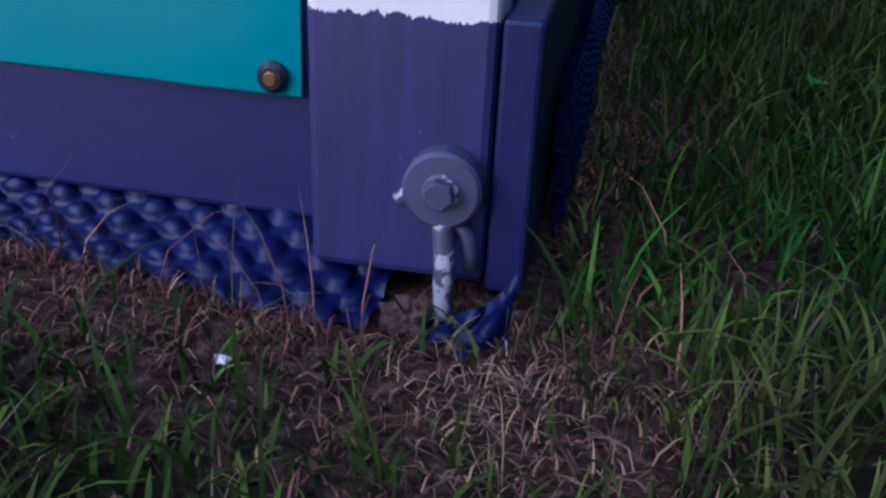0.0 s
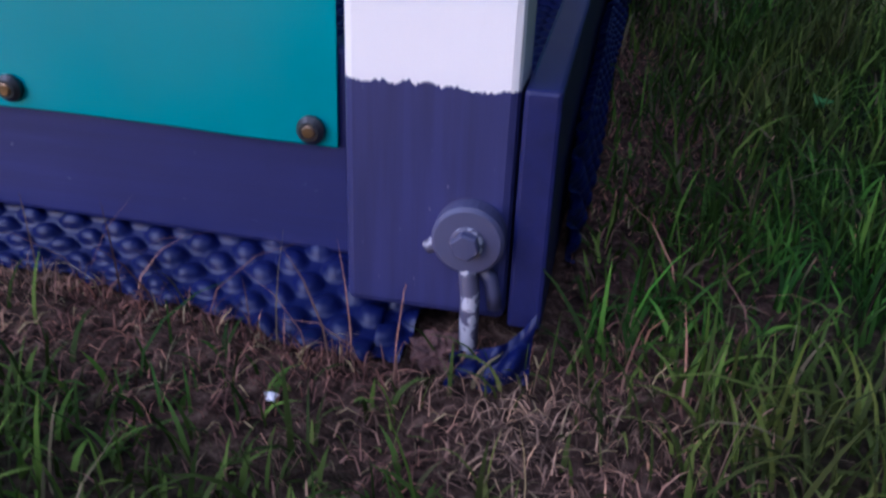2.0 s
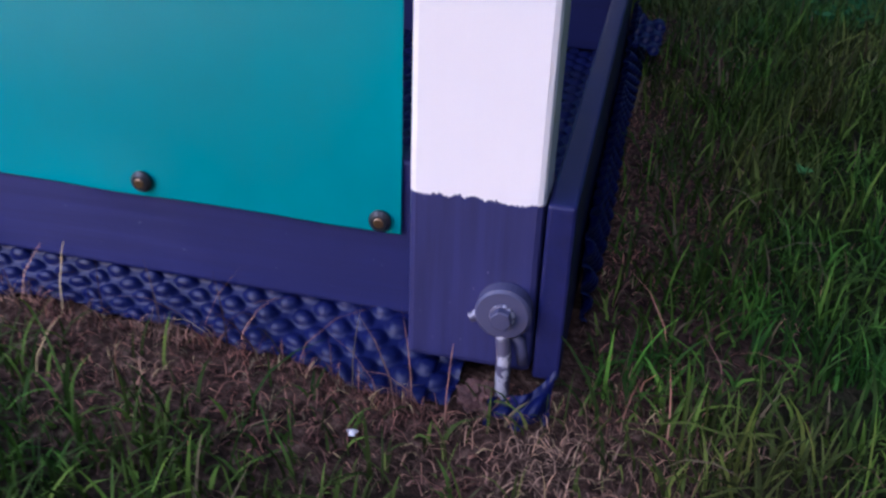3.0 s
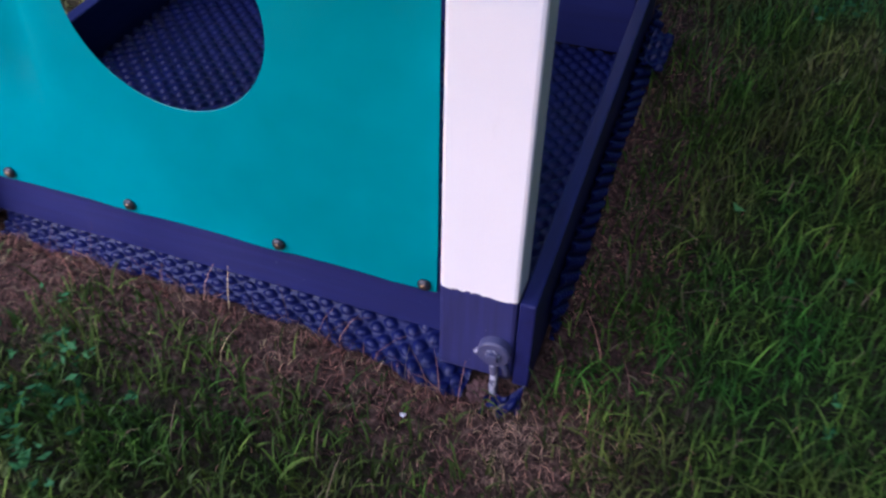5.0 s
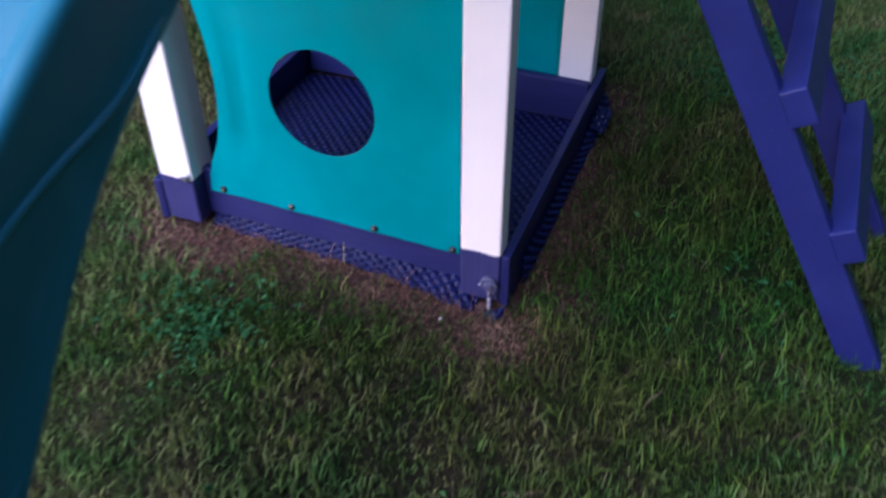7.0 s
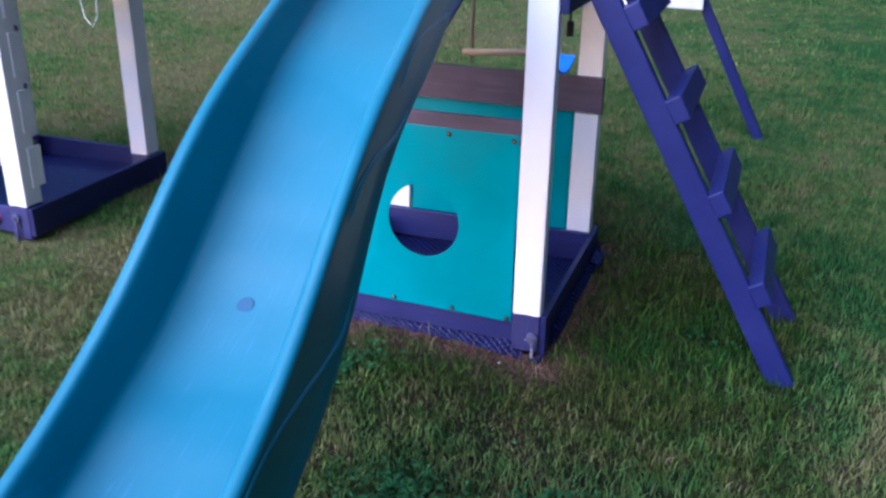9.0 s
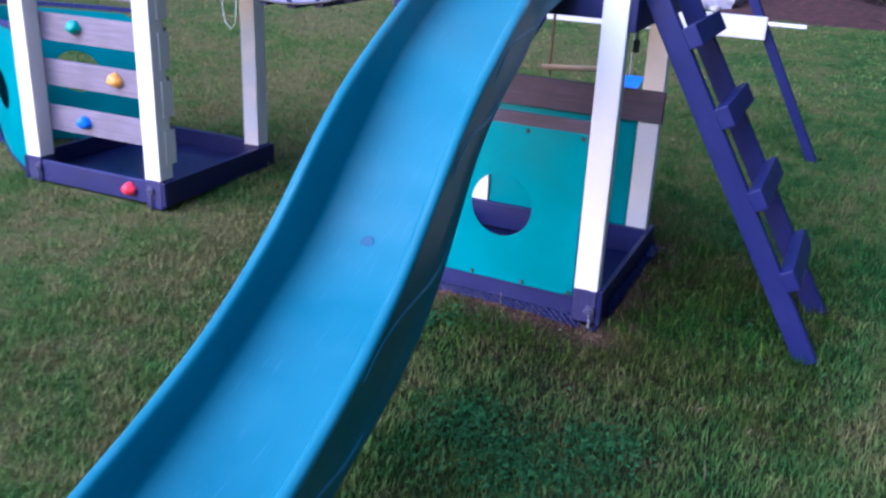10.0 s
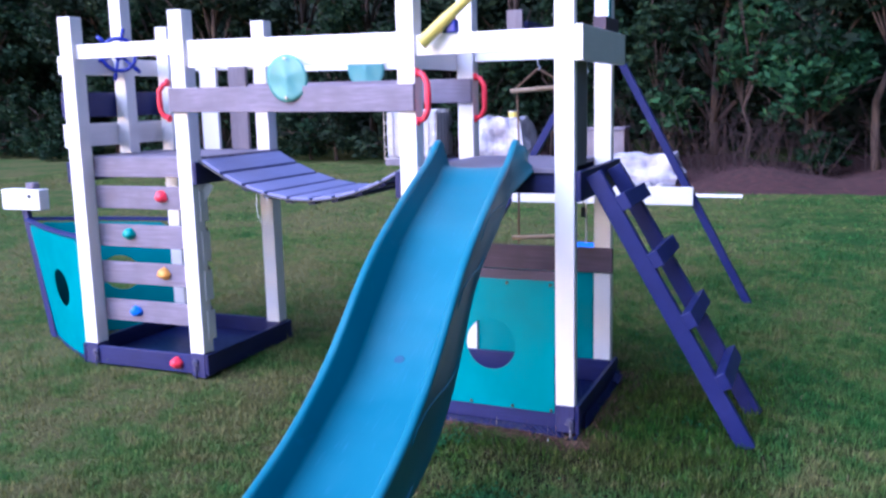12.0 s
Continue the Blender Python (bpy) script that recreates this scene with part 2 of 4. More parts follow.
def blade_mat(name, lush, mid, dry, straw_share, low=0.45, high=1.7):
    m = Mat(name, 0.7, 0, 0.12)
    _, c = lawn_colors(m, lush, mid, dry)
    rnd = m.geo.outputs["Random Per Island"]
    c = m.mix(m.steps(rnd, 1 - straw_share, 1 - straw_share + 0.02), c, (0.30, 0.23, 0.13))
    tone = m.ramp(m.math("FRACT", m.math("MULTIPLY", rnd, 7.31)), [(0, (low, low * 1.08, low)), (0.7, (1.0, 1.0, 1.0)), (1.0, (high, high * 0.95, high * 0.8))])
    m.color(m.mix(1.0, c, tone, "MULTIPLY"))
    m.p.inputs["Subsurface Weight"].default_value = 0.0
    tr = m.t.nodes.new("ShaderNodeBsdfTranslucent")
    m.link(m.mix(1.0, c, tone, "MULTIPLY"), tr.inputs[0])
    mx = m.t.nodes.new("ShaderNodeMixShader")
    mx.inputs[0].default_value = 0.25
    m.link(m.p.outputs[0], mx.inputs[1])
    m.link(tr.outputs[0], mx.inputs[2])
    m.link(mx.outputs[0], m.t.nodes["Material Output"].inputs["Surface"])
    return m.m


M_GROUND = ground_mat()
M_GRASS = blade_mat("grass_blades", (0.028, 0.092, 0.011), (0.058, 0.100, 0.015), (0.085, 0.096, 0.024), 0.04, 0.28, 2.5)
M_LAWN = blade_mat("lawn_blades", (0.042, 0.136, 0.030), (0.108, 0.178, 0.044), (0.190, 0.186, 0.070), 0.02, 0.66, 1.35)
M_STRAW = blade_mat("dry_straw", (0.36, 0.19, 0.135), (0.23, 0.105, 0.08), (0.44, 0.28, 0.19), 0.12, 0.12, 2.0)
M_CLOVER = blade_mat("clover_leaves", (0.036, 0.140, 0.052), (0.044, 0.150, 0.050), (0.056, 0.150, 0.044), 0.0, 0.6, 1.4)
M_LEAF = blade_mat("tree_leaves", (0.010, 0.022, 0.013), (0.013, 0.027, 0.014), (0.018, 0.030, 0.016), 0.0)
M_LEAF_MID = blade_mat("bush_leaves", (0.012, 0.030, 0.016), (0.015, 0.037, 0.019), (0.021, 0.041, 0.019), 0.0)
M_LEAF_LIGHT = blade_mat("bright_leaves", (0.019, 0.062, 0.028), (0.023, 0.072, 0.031), (0.033, 0.077, 0.031), 0.0)
M_TWIG = simple("dead_twigs", [(0.3, (0.010, 0.005, 0.005)), (0.7, (0.040, 0.019, 0.017))], 20, 0.9, 0.2, 0.01)


# ---- mesh helpers ----
def finish(name, bm, material, smooth=False):
    me = bpy.data.meshes.new(name)
    bm.normal_update()
    bm.to_mesh(me)
    bm.free()
    if material:
        me.materials.append(material)
    if smooth:
        me.shade_smooth()
    return me


def part(name, bm, material, parent=None, label="", smooth=False):
    ob = new(name, finish(name, bm, material, smooth))
    if parent:
        ob.parent = parent
    if label:
        tagged(ob, label)
    return ob


def thing(name, label, category, group="", at=(0, 0, 0)):
    ob = new(name)
    ob.empty_display_size = 0.1
    ob.location = at
    return tagged(ob, label, category, group)


def box(x0, x1, y0, y1, z0, z1, bevel=0.004, bm=None):
    bm = bm or bmesh.new()
    geo = bmesh.ops.create_cube(bm, size=1)["verts"]
    for v in geo:
        v.co = Vector((x0 + (v.co.x + 0.5) * (x1 - x0), y0 + (v.co.y + 0.5) * (y1 - y0), z0 + (v.co.z + 0.5) * (z1 - z0)))
    if bevel:
        edges = list({e for v in geo for e in v.link_edges})
        bmesh.ops.bevel(bm, geom=edges, offset=bevel, segments=2, affect="EDGES", profile=0.5)
    return bm


def plank(a, b, width, thick, up=(0, 0, 1), bevel=0.004, bm=None):
    """A board from a to b; width along up (made square to the run), thick along the third axis."""
    a, b = Vector(a), Vector(b)
    run = (b - a).normalized()
    side = run.cross(Vector(up)).normalized()
    u = side.cross(run).normalized()
    out = box(0, (b - a).length, -thick / 2, thick / 2, -width / 2, width / 2, bevel)
    m = Matrix.Translation(a) @ Matrix((run, -side, u)).transposed().to_4x4()
    bmesh.ops.transform(out, matrix=m, verts=out.verts)
    if out.verts and m.to_3x3().determinant() < 0:
        bmesh.ops.reverse_faces(out, faces=out.faces)
    return out


def tube(points, radius, sides=8, bm=None, closed=False):
    """A round bar along a line of points; radius may be one number or one for each point."""
    bm = bm or bmesh.new()
    pts = [Vector(p) for p in points]
    n = len(pts)
    rad = radius if isinstance(radius, (list, tuple)) else [radius] * n
    rings, ref = [], None
    for i, p in enumerate(pts):
        if closed:
            d = (pts[(i + 1) % n] - pts[i - 1]).normalized()
        else:
            d = (pts[min(i + 1, n - 1)] - pts[max(i - 1, 0)]).normalized()
        if ref is None:
            ref = d.orthogonal().normalized()
        ref = (ref - d * ref.dot(d)).normalized()
        bi = d.cross(ref)
        rings.append([bm.verts.new(p + rad[i] * (math.cos(2 * math.pi * k / sides) * ref + math.sin(2 * math.pi * k / sides) * bi)) for k in range(sides)])
    for i in range(n if closed else n - 1):
        a, b = rings[i], rings[(i + 1) % n]
        for k in range(sides):
            bm.faces.new((a[k], a[(k + 1) % sides], b[(k + 1) % sides], b[k]))
    if not closed:
        bm.faces.new(rings[0][::-1])
        bm.faces.new(rings[-1])
    return bm


def disc(center, normal, radius, thick, sides=24, bm=None, bevel=0.0):
    """A thick disc whose back face is at center."""
    c, n = Vector(center), Vector(normal).normalized()
    if not bevel:
        return tube([c, c + n * thick], radius, sides, bm)
    return tube([c, c + n * (thick - bevel), c + n * thick], [radius, radius, radius - bevel], sides, bm)


# ---- ground ----
def lawn():
    ax = np.concatenate([np.linspace(-60, -8, 14), np.linspace(-7, 4, 90), np.linspace(5, 60, 14)])
    ay = np.concatenate([np.linspace(-60, -7, 12), np.linspace(-6, 6, 96), np.linspace(7, 20, 14), np.linspace(24, 80, 10)])
    X, Y = np.meshgrid(ax, ay, indexing="ij")
    Z = ground_height(X, Y)
    v = np.stack([X, Y, Z], -1).reshape(-1, 3)
    nx, ny = len(ax), len(ay)
    i = (np.arange(nx - 1)[:, None] * ny + np.arange(ny - 1)[None]).ravel()
    f = np.stack([i, i + ny, i + ny + 1, i + 1], -1)
    me = bpy.data.meshes.new("ground")
    me.from_pydata(v.tolist(), [], f.tolist())
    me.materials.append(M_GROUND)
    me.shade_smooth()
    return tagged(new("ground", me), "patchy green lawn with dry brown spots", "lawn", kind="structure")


lawn()


# ---- the tower with the slide ----
AX0, AX1, AY1 = -0.888, 0.0, 0.895
P = 0.095
BASE_RISE = 0.016


def screw(x, y, z, parent, normal=(0, -1, 0)):
    n = Vector(normal)
    c = Vector((x, y, z))
    cap = part("screw_cap", disc(c, n, 0.0088, 0.0055, 20, bevel=0.0028), M_BLACK, parent, "black plastic screw cap")
    part("screw_head", disc(c + n * 0.005, n, 0.0042, 0.0018, 12, bevel=0.0008), M_BRASS, cap, "brass screw head")


def sheet_panel(name, x0, x1, z0, z1, y, parent, hole=None, loose_left=True, label=""):
    """A taut tarpaulin panel, thin but with thickness; hole is (x, z, rx, rz)."""
    nx, nz = 44, 44
    bm = bmesh.new()

    def bulge(u, w):
        d = 0.0025 * math.sin(math.pi * u) * math.sin(math.pi * w)
        d += 0.0025 * math.sin(9 * u + 5 * w) * w
        if loose_left:
            d += 0.012 * max(0, 1 - u / 0.10) ** 2 * min(1, w * 4)
            d += 0.016 * math.exp(-((u - 0.13 - 0.03 * w) / 0.035) ** 2) * min(1, w * 3)
        for k in range(4):
            uu = 0.04 + 0.30 * k
            d -= 0.003 * math.exp(-((u - uu) / 0.05) ** 2) * math.exp(-(w / 0.06) ** 2)
        return d

    def point(x, z):
        u, w = (x - x0) / (x1 - x0), (z - z0) / (z1 - z0)
        shift = 0.058 * max(0, 1 - u / 0.3) * math.sin(math.pi * w) if loose_left else 0
        d = bulge(u, w)
        if d > 0:
            d *= min(1, max(0, (w - 0.03) / 0.22)) ** 2 * min(1, max(0, (0.97 - w) / 0.1))
        rise = BASE_RISE * (-P - x) * (1 - w) if loose_left else 0
        return bm.verts.new((x + shift * min(1, w * 5), y + d, z + rise))

    if hole:
        hx, hz, rx, rz = hole
        ringn = 64
        rings = []
        corners = [math.atan2(z - hz, x - hx) for x, z in ((x0, z0), (x1, z0), (x1, z1), (x0, z1))]
        angles = sorted([2 * math.pi * k / ringn - math.pi for k in range(ringn)] + corners)
        for s in (0, 0.005, 0.03, 0.12, 0.25, 0.4, 0.55, 0.7, 0.85, 0.97, 0.995, 1):
            ring = []
            for a in angles:
                ca, sa = math.cos(a), math.sin(a)
                inner = Vector((hx + rx * ca, hz + rz * sa))
                reach = min([((x1 if ca > 0 else x0) - hx) / ca if abs(ca) > 1e-6 else 9, ((z1 if sa > 0 else z0) - hz) / sa if abs(sa) > 1e-6 else 9])
                outer = Vector((hx + reach * ca, hz + reach * sa))
                q = inner.lerp(outer, s)
                ring.append(point(q.x, q.y))
            rings.append(ring)
        n = len(angles)
        for r0, r1 in zip(rings, rings[1:]):
            for k in range(n):
                bm.faces.new((r0[k], r0[(k + 1) % n], r1[(k + 1) % n], r1[k]))
    else:
        g = [[point(x0 + (x1 - x0) * i / nx, z0 + (z1 - z0) * j / nz) for j in range(nz + 1)] for i in range(nx + 1)]
        for i in range(nx):
            for j in range(nz):
                bm.faces.new((g[i][j], g[i + 1][j], g[i + 1][j + 1], g[i][j + 1]))
    bmesh.ops.recalc_face_normals(bm, faces=bm.faces)
    bmesh.ops.solidify(bm, geom=bm.faces[:], thickness=0.0008)
    return part(name, bm, M_TEAL, parent, label, smooth=True)


def tower_a():
    t = thing("play_tower", "white wooden play tower on a dark base, teal tarpaulin walls below", "play tower", "play towers")
    top = 2.6
    for x, y, d in ((-P, 0, 0.052), (AX0, 0, P), (-P, AY1 - P, 0.06), (AX0, AY1 - P, P)):
        part("post", box(x, x + P, y, y + d, gz(x, y) + 0.02, top, 0.005), M_POST_A, t)
    # base boards
    board = box(AX0 + P, -P - 0.001, 0.045, 0.070, 0.029, 0.165)
    for v in board.verts:
        v.co.z += BASE_RISE * (-P - v.co.x)
    part("base_board", board, M_SLATE_X, t)
    part("base_board", box(0.002, 0.022, -0.001, AY1 + 0.004, 0.022, 0.166, 0.0025), M_NAVY_Y, t)
    part("base_board", box(AX0 - 0.026, AX0 - 0.002, 0.0, AY1 + 0.004, 0.02, 0.140, 0.003), M_NAVY_Y, t)
    part("base_board", box(AX0 + 0.004, -0.001, AY1 - P - 0.027, AY1 - P - 0.002, 0.05, 0.174), M_SLATE_X, t)
    # front wall
    front = sheet_panel("tarpaulin_panel", AX0 + P + 0.02, -P - 0.0165, 0.1045, 0.765, 0.0425, t, (-0.437, 0.428, 0.128, 0.132))
    for x, z in ((-0.1275, 0.1155), (-0.326, 0.1215), (-0.545, 0.125), (-0.735, 0.128)):
        screw(x, 0.0395, z, front)
    for x in (-0.128, -0.348, -0.56, -0.745):
        screw(x, 0.040, 0.746, front)
    part("wall_board", box(AX0 + P, -P - 0.001, 0.045, 0.066, 0.728, 0.812), M_BROWN_X, t)
    # back wall
    sheet_panel("tarpaulin_panel", AX0 + P + 0.004, -P - 0.004, 0.125, 0.72, AY1 - P + 0.016, t, None, False)
    part("wall_board", box(AX0 + 0.01, 0.015, AY1 - P - 0.026, AY1 - P - 0.002, 0.672, 0.812), M_BROWN_X, t)
    # deck and its joists
    for k in range(7):
        y = 0.003 + k * 0.127
        part("deck_board", box(AX0 + P + 0.002, -P - 0.002, y, y + 0.12, 1.287, 1.312, 0.003), M_GREY_X, t)
    part("joist", box(AX0 + P, -P - 0.001, 0.02, 0.045, 1.19, 1.285), M_NAVY_X, t)
    part("joist", box(AX0 + P, -P - 0.001, AY1 - 0.05, AY1 - 0.025, 1.19, 1.285), M_NAVY_X, t)
    part("joist", box(0.002, 0.030, 0.004, AY1 + 0.01, 1.155, 1.296), M_NAVY_Y, t)
    part("joist", box(AX0 - 0.030, AX0 - 0.002, 0.0, AY1, 1.155, 1.290), M_NAVY_Y, t)
    part("side_board", box(-0.024, -0.001, 0.055, 0.245, 1.314, 1.850), M_GREY_Z, t)
    # rails at the top
    part("rail", box(AX0 + P, -P - 0.001, 0.018, 0.060, 1.852, 1.952), M_WHITE_X, t)
    part("rail", box(AX0 + P, -P - 0.001, AY1 - 0.060, AY1 - 0.018, 1.845, 1.95), M_WHITE_X, t)
    part("rail", box(0.002, 0.040, -0.002, AY1 + 0.06, 1.800, 1.962), M_WHITE_Y, t)
    part("rail", box(AX0 - 0.03, AX0 - 0.002, P, AY1, 1.80, 1.96), M_WHITE_Y, t)
    part("rail_block", box(-0.03, 0.036, AY1 - 0.40, AY1 - P - 0.003, 1.966, 2.03), M_BROWN_X, t)
    part("bolt", disc((-0.01 + 0.012, AY1 - 0.14, 1.99), (1, 0, 0), 0.022, 0.014, 16, bevel=0.004), M_BLACK, t)
    part("back_board", box(-0.60, -0.51, AY1 - 0.055, AY1 - 0.03, 1.952, 2.12), M_GREY_Z, t)
    part("teal_flap", box(-0.008, -0.003, AY1 - P - 0.06, AY1 - P + 0.0, 2.04, 2.4, 0.001), M_TEAL, t)
    part("foot_bolt", disc((AX0 + P - 0.016, 0.001, 0.172), (0, -1, 0), 0.012, 0.010, 14, bevel=0.003), M_STEEL, t, "bright round bolt head")
    return t


tower_a()


# ---- dimpled plastic sheet under that tower ----
def sheet_edge(x):
    """Where the sheet's front edge meets the soil: it creeps forward towards the near corner."""
    return np.interp(x, (-0.80, -0.55, -0.40, -0.28, -0.19, -0.13, -0.07, -0.04), (0.026, 0.022, 0.017, 0.006, -0.009, -0.025, -0.036, -0.033))


def dimple_grid(nu, nv, place, height=0.009, pitch=0.032, lu=1.0, lv=1.0, name="sheet_strip", parent=None):
    """A sheet with round dimples set in the quincunx; place(u, v) gives a point and its outward normal."""
    verts, faces = [], []
    for i in range(nu + 1):
        for j in range(nv + 1):
            u, v = i / nu, j / nv
            a, b = u * lu / pitch, v * lv / pitch
            d2 = min((a % 1 - 0.5) ** 2 + (b % 1 - 0.5) ** 2, ((a + 0.5) % 1 - 0.5) ** 2 + ((b + 0.5) % 1 - 0.5) ** 2)
            d = max(0.0, 1 - d2 / 0.105)
            p, n = place(u, v)
            verts.append(Vector(p) + Vector(n) * height * d * (1.7 - 0.7 * d))
    for i in range(nu):
        for j in range(nv):
            k = i * (nv + 1) + j
            faces.append((k, k + nv + 1, k + nv + 2, k + 1))
    me = bpy.data.meshes.new(name)
    me.from_pydata([tuple(v) for v in verts], [], faces)
    me.materials.append(M_HDPE)
    me.shade_smooth()
    ob = new(name, me)
    ob.parent = parent
    return ob


def membrane():
    t = thing("dimpled_membrane", "dark dimpled plastic membrane lining the tower base", "membrane")

    def floor_at(u, v):
        x, y = AX0 + 0.002 + u * (-AX0 - 0.004), 0.072 + v * (AY1 - P - 0.102)
        return (x, y, 0.045 + 0.006 * math.sin(5 * x) * math.sin(6 * y)), (0, 0, 1)

    dimple_grid(290, 230, floor_at, 0.006, lu=0.88, lv=0.70, parent=t)

    def front_at(u, v):
        x = AX0 + P + 0.01 + u * 0.735 - 0.006 * v * (u > 0.97)
        yb = float(sheet_edge(x)) + 0.003 * math.sin(40 * u) + 0.002 * math.sin(97 * u)
        y = 0.064 + (yb - 0.064) * v
        z = 0.035 + (0.006 - 0.035) * v - 0.004 * math.sin(math.pi * v) + BASE_RISE * (-P - x) * (1 - v)
        return (x, y, z), Vector((0, -0.4, 0.9)).normalized()

    dimple_grid(340, 44, front_at, 0.0065, lu=0.735, lv=0.105, parent=t, name="front_strip")

    def side_at(u, v):
        y = 0.085 + u * 0.80
        wave = 0.010 * math.sin(6 * u + 1) + 0.006 * math.sin(17 * u)
        x = 0.025 + (0.004 + 0.014 * min(1.0, 1.6 * u) + 0.003 * math.sin(9 * u)) * v
        return (x, y, gz(0.04, y) + 0.070 - 0.004 * u + wave * (1 - v) - (0.062 - 0.004 * u) * v), Vector((0.9, 0, 0.43))

    dimple_grid(250, 28, side_at, 0.009, lu=0.80, lv=0.09, parent=t, name="side_strip")

    def corner_at(u, v):
        y = 0.70 + 0.085 * u
        return (0.034 + 0.036 * v + 0.006 * u, y, gz(0.05, y) + 0.062 - 0.010 * v + 0.018 * u), Vector((0.25, -0.35, 0.9))

    dimple_grid(28, 16, corner_at, -0.008, lu=0.085, lv=0.042, parent=t, name="curled_corner")

    def scrap_at(u, v):
        x = -0.027 + 0.046 * u
        y = -0.040 + 0.020 * v + 0.012 * u * u + 0.004 * math.sin(7 * u)
        return (x, y, 0.001 + v * (0.010 + 0.024 * u * u)), Vector((0.15, -0.75, 0.65))

    dimple_grid(30, 18, scrap_at, 0.008, 0.024, lu=0.046, lv=0.026, parent=t, name="torn_scrap")
    return t


membrane()


def ground_anchor(x, y, zb, flaked=None):
    """A peg with a washer and hexagon bolt against the post foot."""
    t = thing("ground_anchor", "steel ground anchor with flaking grey paint bolted to the post", "anchor", "ground anchors", (x, y, 0))
    part("washer", disc((0, 0, zb), (0, -1, 0), 0.0205, 0.013, 32, bevel=0.002), M_PEEL, t, "dark painted round washer", )
    flaked = flaked or M_FLAKE
    part("bolt_flange", disc((0, -0.013, zb), (0, -1, 0), 0.0094, 0.0022, 20, bevel=0.001), flaked, t, "bright flange where the paint has flaked")
    part("hexagon_bolt", disc((0, -0.015, zb + 0.0004), (0, -1, 0), 0.0082, 0.0065, 6, bevel=0.001), M_PEEL, t)
    g = gz(x, y) - 0.03
    part("peg", tube([(0.001, -0.006, zb - 0.012), (0.001, -0.0085, zb - 0.022), (0.003, -0.011, zb - 0.035), (0.004, -0.013, g)], 0.0056, 12), flaked, t, smooth=True)
    part("strap", tube([(-0.003, -0.004, zb - 0.012), (-0.018, -0.004, zb - 0.006), (-0.024, -0.004, zb - 0.011)], [0.005, 0.006, 0.004], 8), flaked, t, smooth=True)
    part("clip", tube([(0.006, -0.003, zb - 0.018), (0.013, -0.003, zb - 0.026), (0.015, -0.002, zb - 0.036), (0.016, -0.001, zb - 0.046)], [0.004, 0.0045, 0.0045, 0.0045], 8), M_PEEL, t, smooth=True)
    return t


ground_anchor(-0.0215, -0.001, 0.081)


def bits_on_the_ground():
    b = bmesh.new()
    bmesh.ops.create_icosphere(b, subdivisions=4, radius=0.015)
    for v in b.verts:
        v.co *= 1 + 0.5 * noise.noise(v.co * 120) + 0.25 * noise.noise(v.co * 320)
        v.co.z *= 0.7
    o = part("dead_turf_clump", b, M_THATCH)
    o.location = (-0.034, -0.016, 0.008)
    tagged(o, "clump of dead brown turf beside the anchor", "turf clump")
    b = bmesh.new()
    vs = [b.verts.new((0.0065 * math.cos(a) * (1 + 0.4 * math.sin(5 * a)), 0.005 * math.sin(a), 0.003 * math.sin(3 * a))) for a in [k * math.pi / 8 for k in range(16)]]
    b.faces.new(vs)
    bmesh.ops.solidify(b, geom=b.faces[:], thickness=0.0006)
    o = part("petal", b, M_WHITE_X)
    o.location, o.rotation_euler, o.scale = (-0.112, -0.082, 0.010), (0.5, 0.3, 0.4), (0.55, 0.6, 0.6)
    tagged(o, "small white petal lying in the grass", "petal")


bits_on_the_ground()


# ---- slide ----
SL_X, SL_YAW, SL_HALF = -0.465, 0.10, 0.213
LIP = ((0.03, 1.4), (0.0, 1.455), (-0.04, 1.452), (-0.1, 1.418), (-0.2, 1.372), (-0.3, 1.335), (-0.4, 1.3), (-0.5, 1.262), (-0.6, 1.222), (-0.7, 1.18), (-0.8, 1.138), (-0.9, 1.092), (-1.0, 1.04), (-1.1, 0.978), (-1.2, 0.908), (-1.3, 0.834), (-1.4, 0.767), (-1.5, 0.71), (-1.6, 0.66), (-1.7, 0.617), (-1.8, 0.581), (-1.9, 0.551), (-2.0, 0.523), (-2.2, 0.474), (-2.45, 0.425), (-2.75, 0.4))
DEPTH = ((0.03, 0.085), (0.0, 0.14), (-0.1, 0.115), (-0.3, 0.115), (-0.6, 0.12), (-0.75, 0.14), (-0.9, 0.172), (-1.05, 0.19), (-1.2, 0.188), (-1.35, 0.162), (-1.5, 0.128), (-1.7, 0.115), (-2.2, 0.115), (-2.75, 0.11))
SKIRT = ((0.03, 1.29), (0.0, 1.29), (-0.3, 1.19), (-0.4, 1.138), (-0.5, 1.09), (-0.6, 1.052), (-0.7, 1.014), (-0.8, 0.966), (-0.9, 0.905), (-1.0, 0.815), (-1.1, 0.71), (-1.2, 0.62), (-1.3, 0.553), (-1.4, 0.503), (-1.5, 0.464), (-1.6, 0.44), (-1.7, 0.42), (-1.85, 0.388), (-2.05, 0.345), (-2.45, 0.27), (-2.75, 0.25))
# raised wavy lines on the flanks, as (y, z)
RIBS = (((-0.33, 1.19), (-0.42, 1.182), (-0.52, 1.178), (-0.62, 1.172), (-0.69, 1.15), (-0.75, 1.115), (-0.81, 1.07)),
        ((-0.70, 1.03), (-0.77, 0.992), (-0.85, 0.978), (-0.95, 0.975), (-1.04, 0.96), (-1.11, 0.927), (-1.16, 0.87)),
        ((-1.11, 0.735), (-1.18, 0.668), (-1.29, 0.652), (-1.42, 0.651), (-1.54, 0.642), (-1.64, 0.616), (-1.72, 0.56)),
        ((-1.66, 0.455), (-1.78, 0.43), (-1.92, 0.44), (-2.06, 0.425), (-2.2, 0.39)))


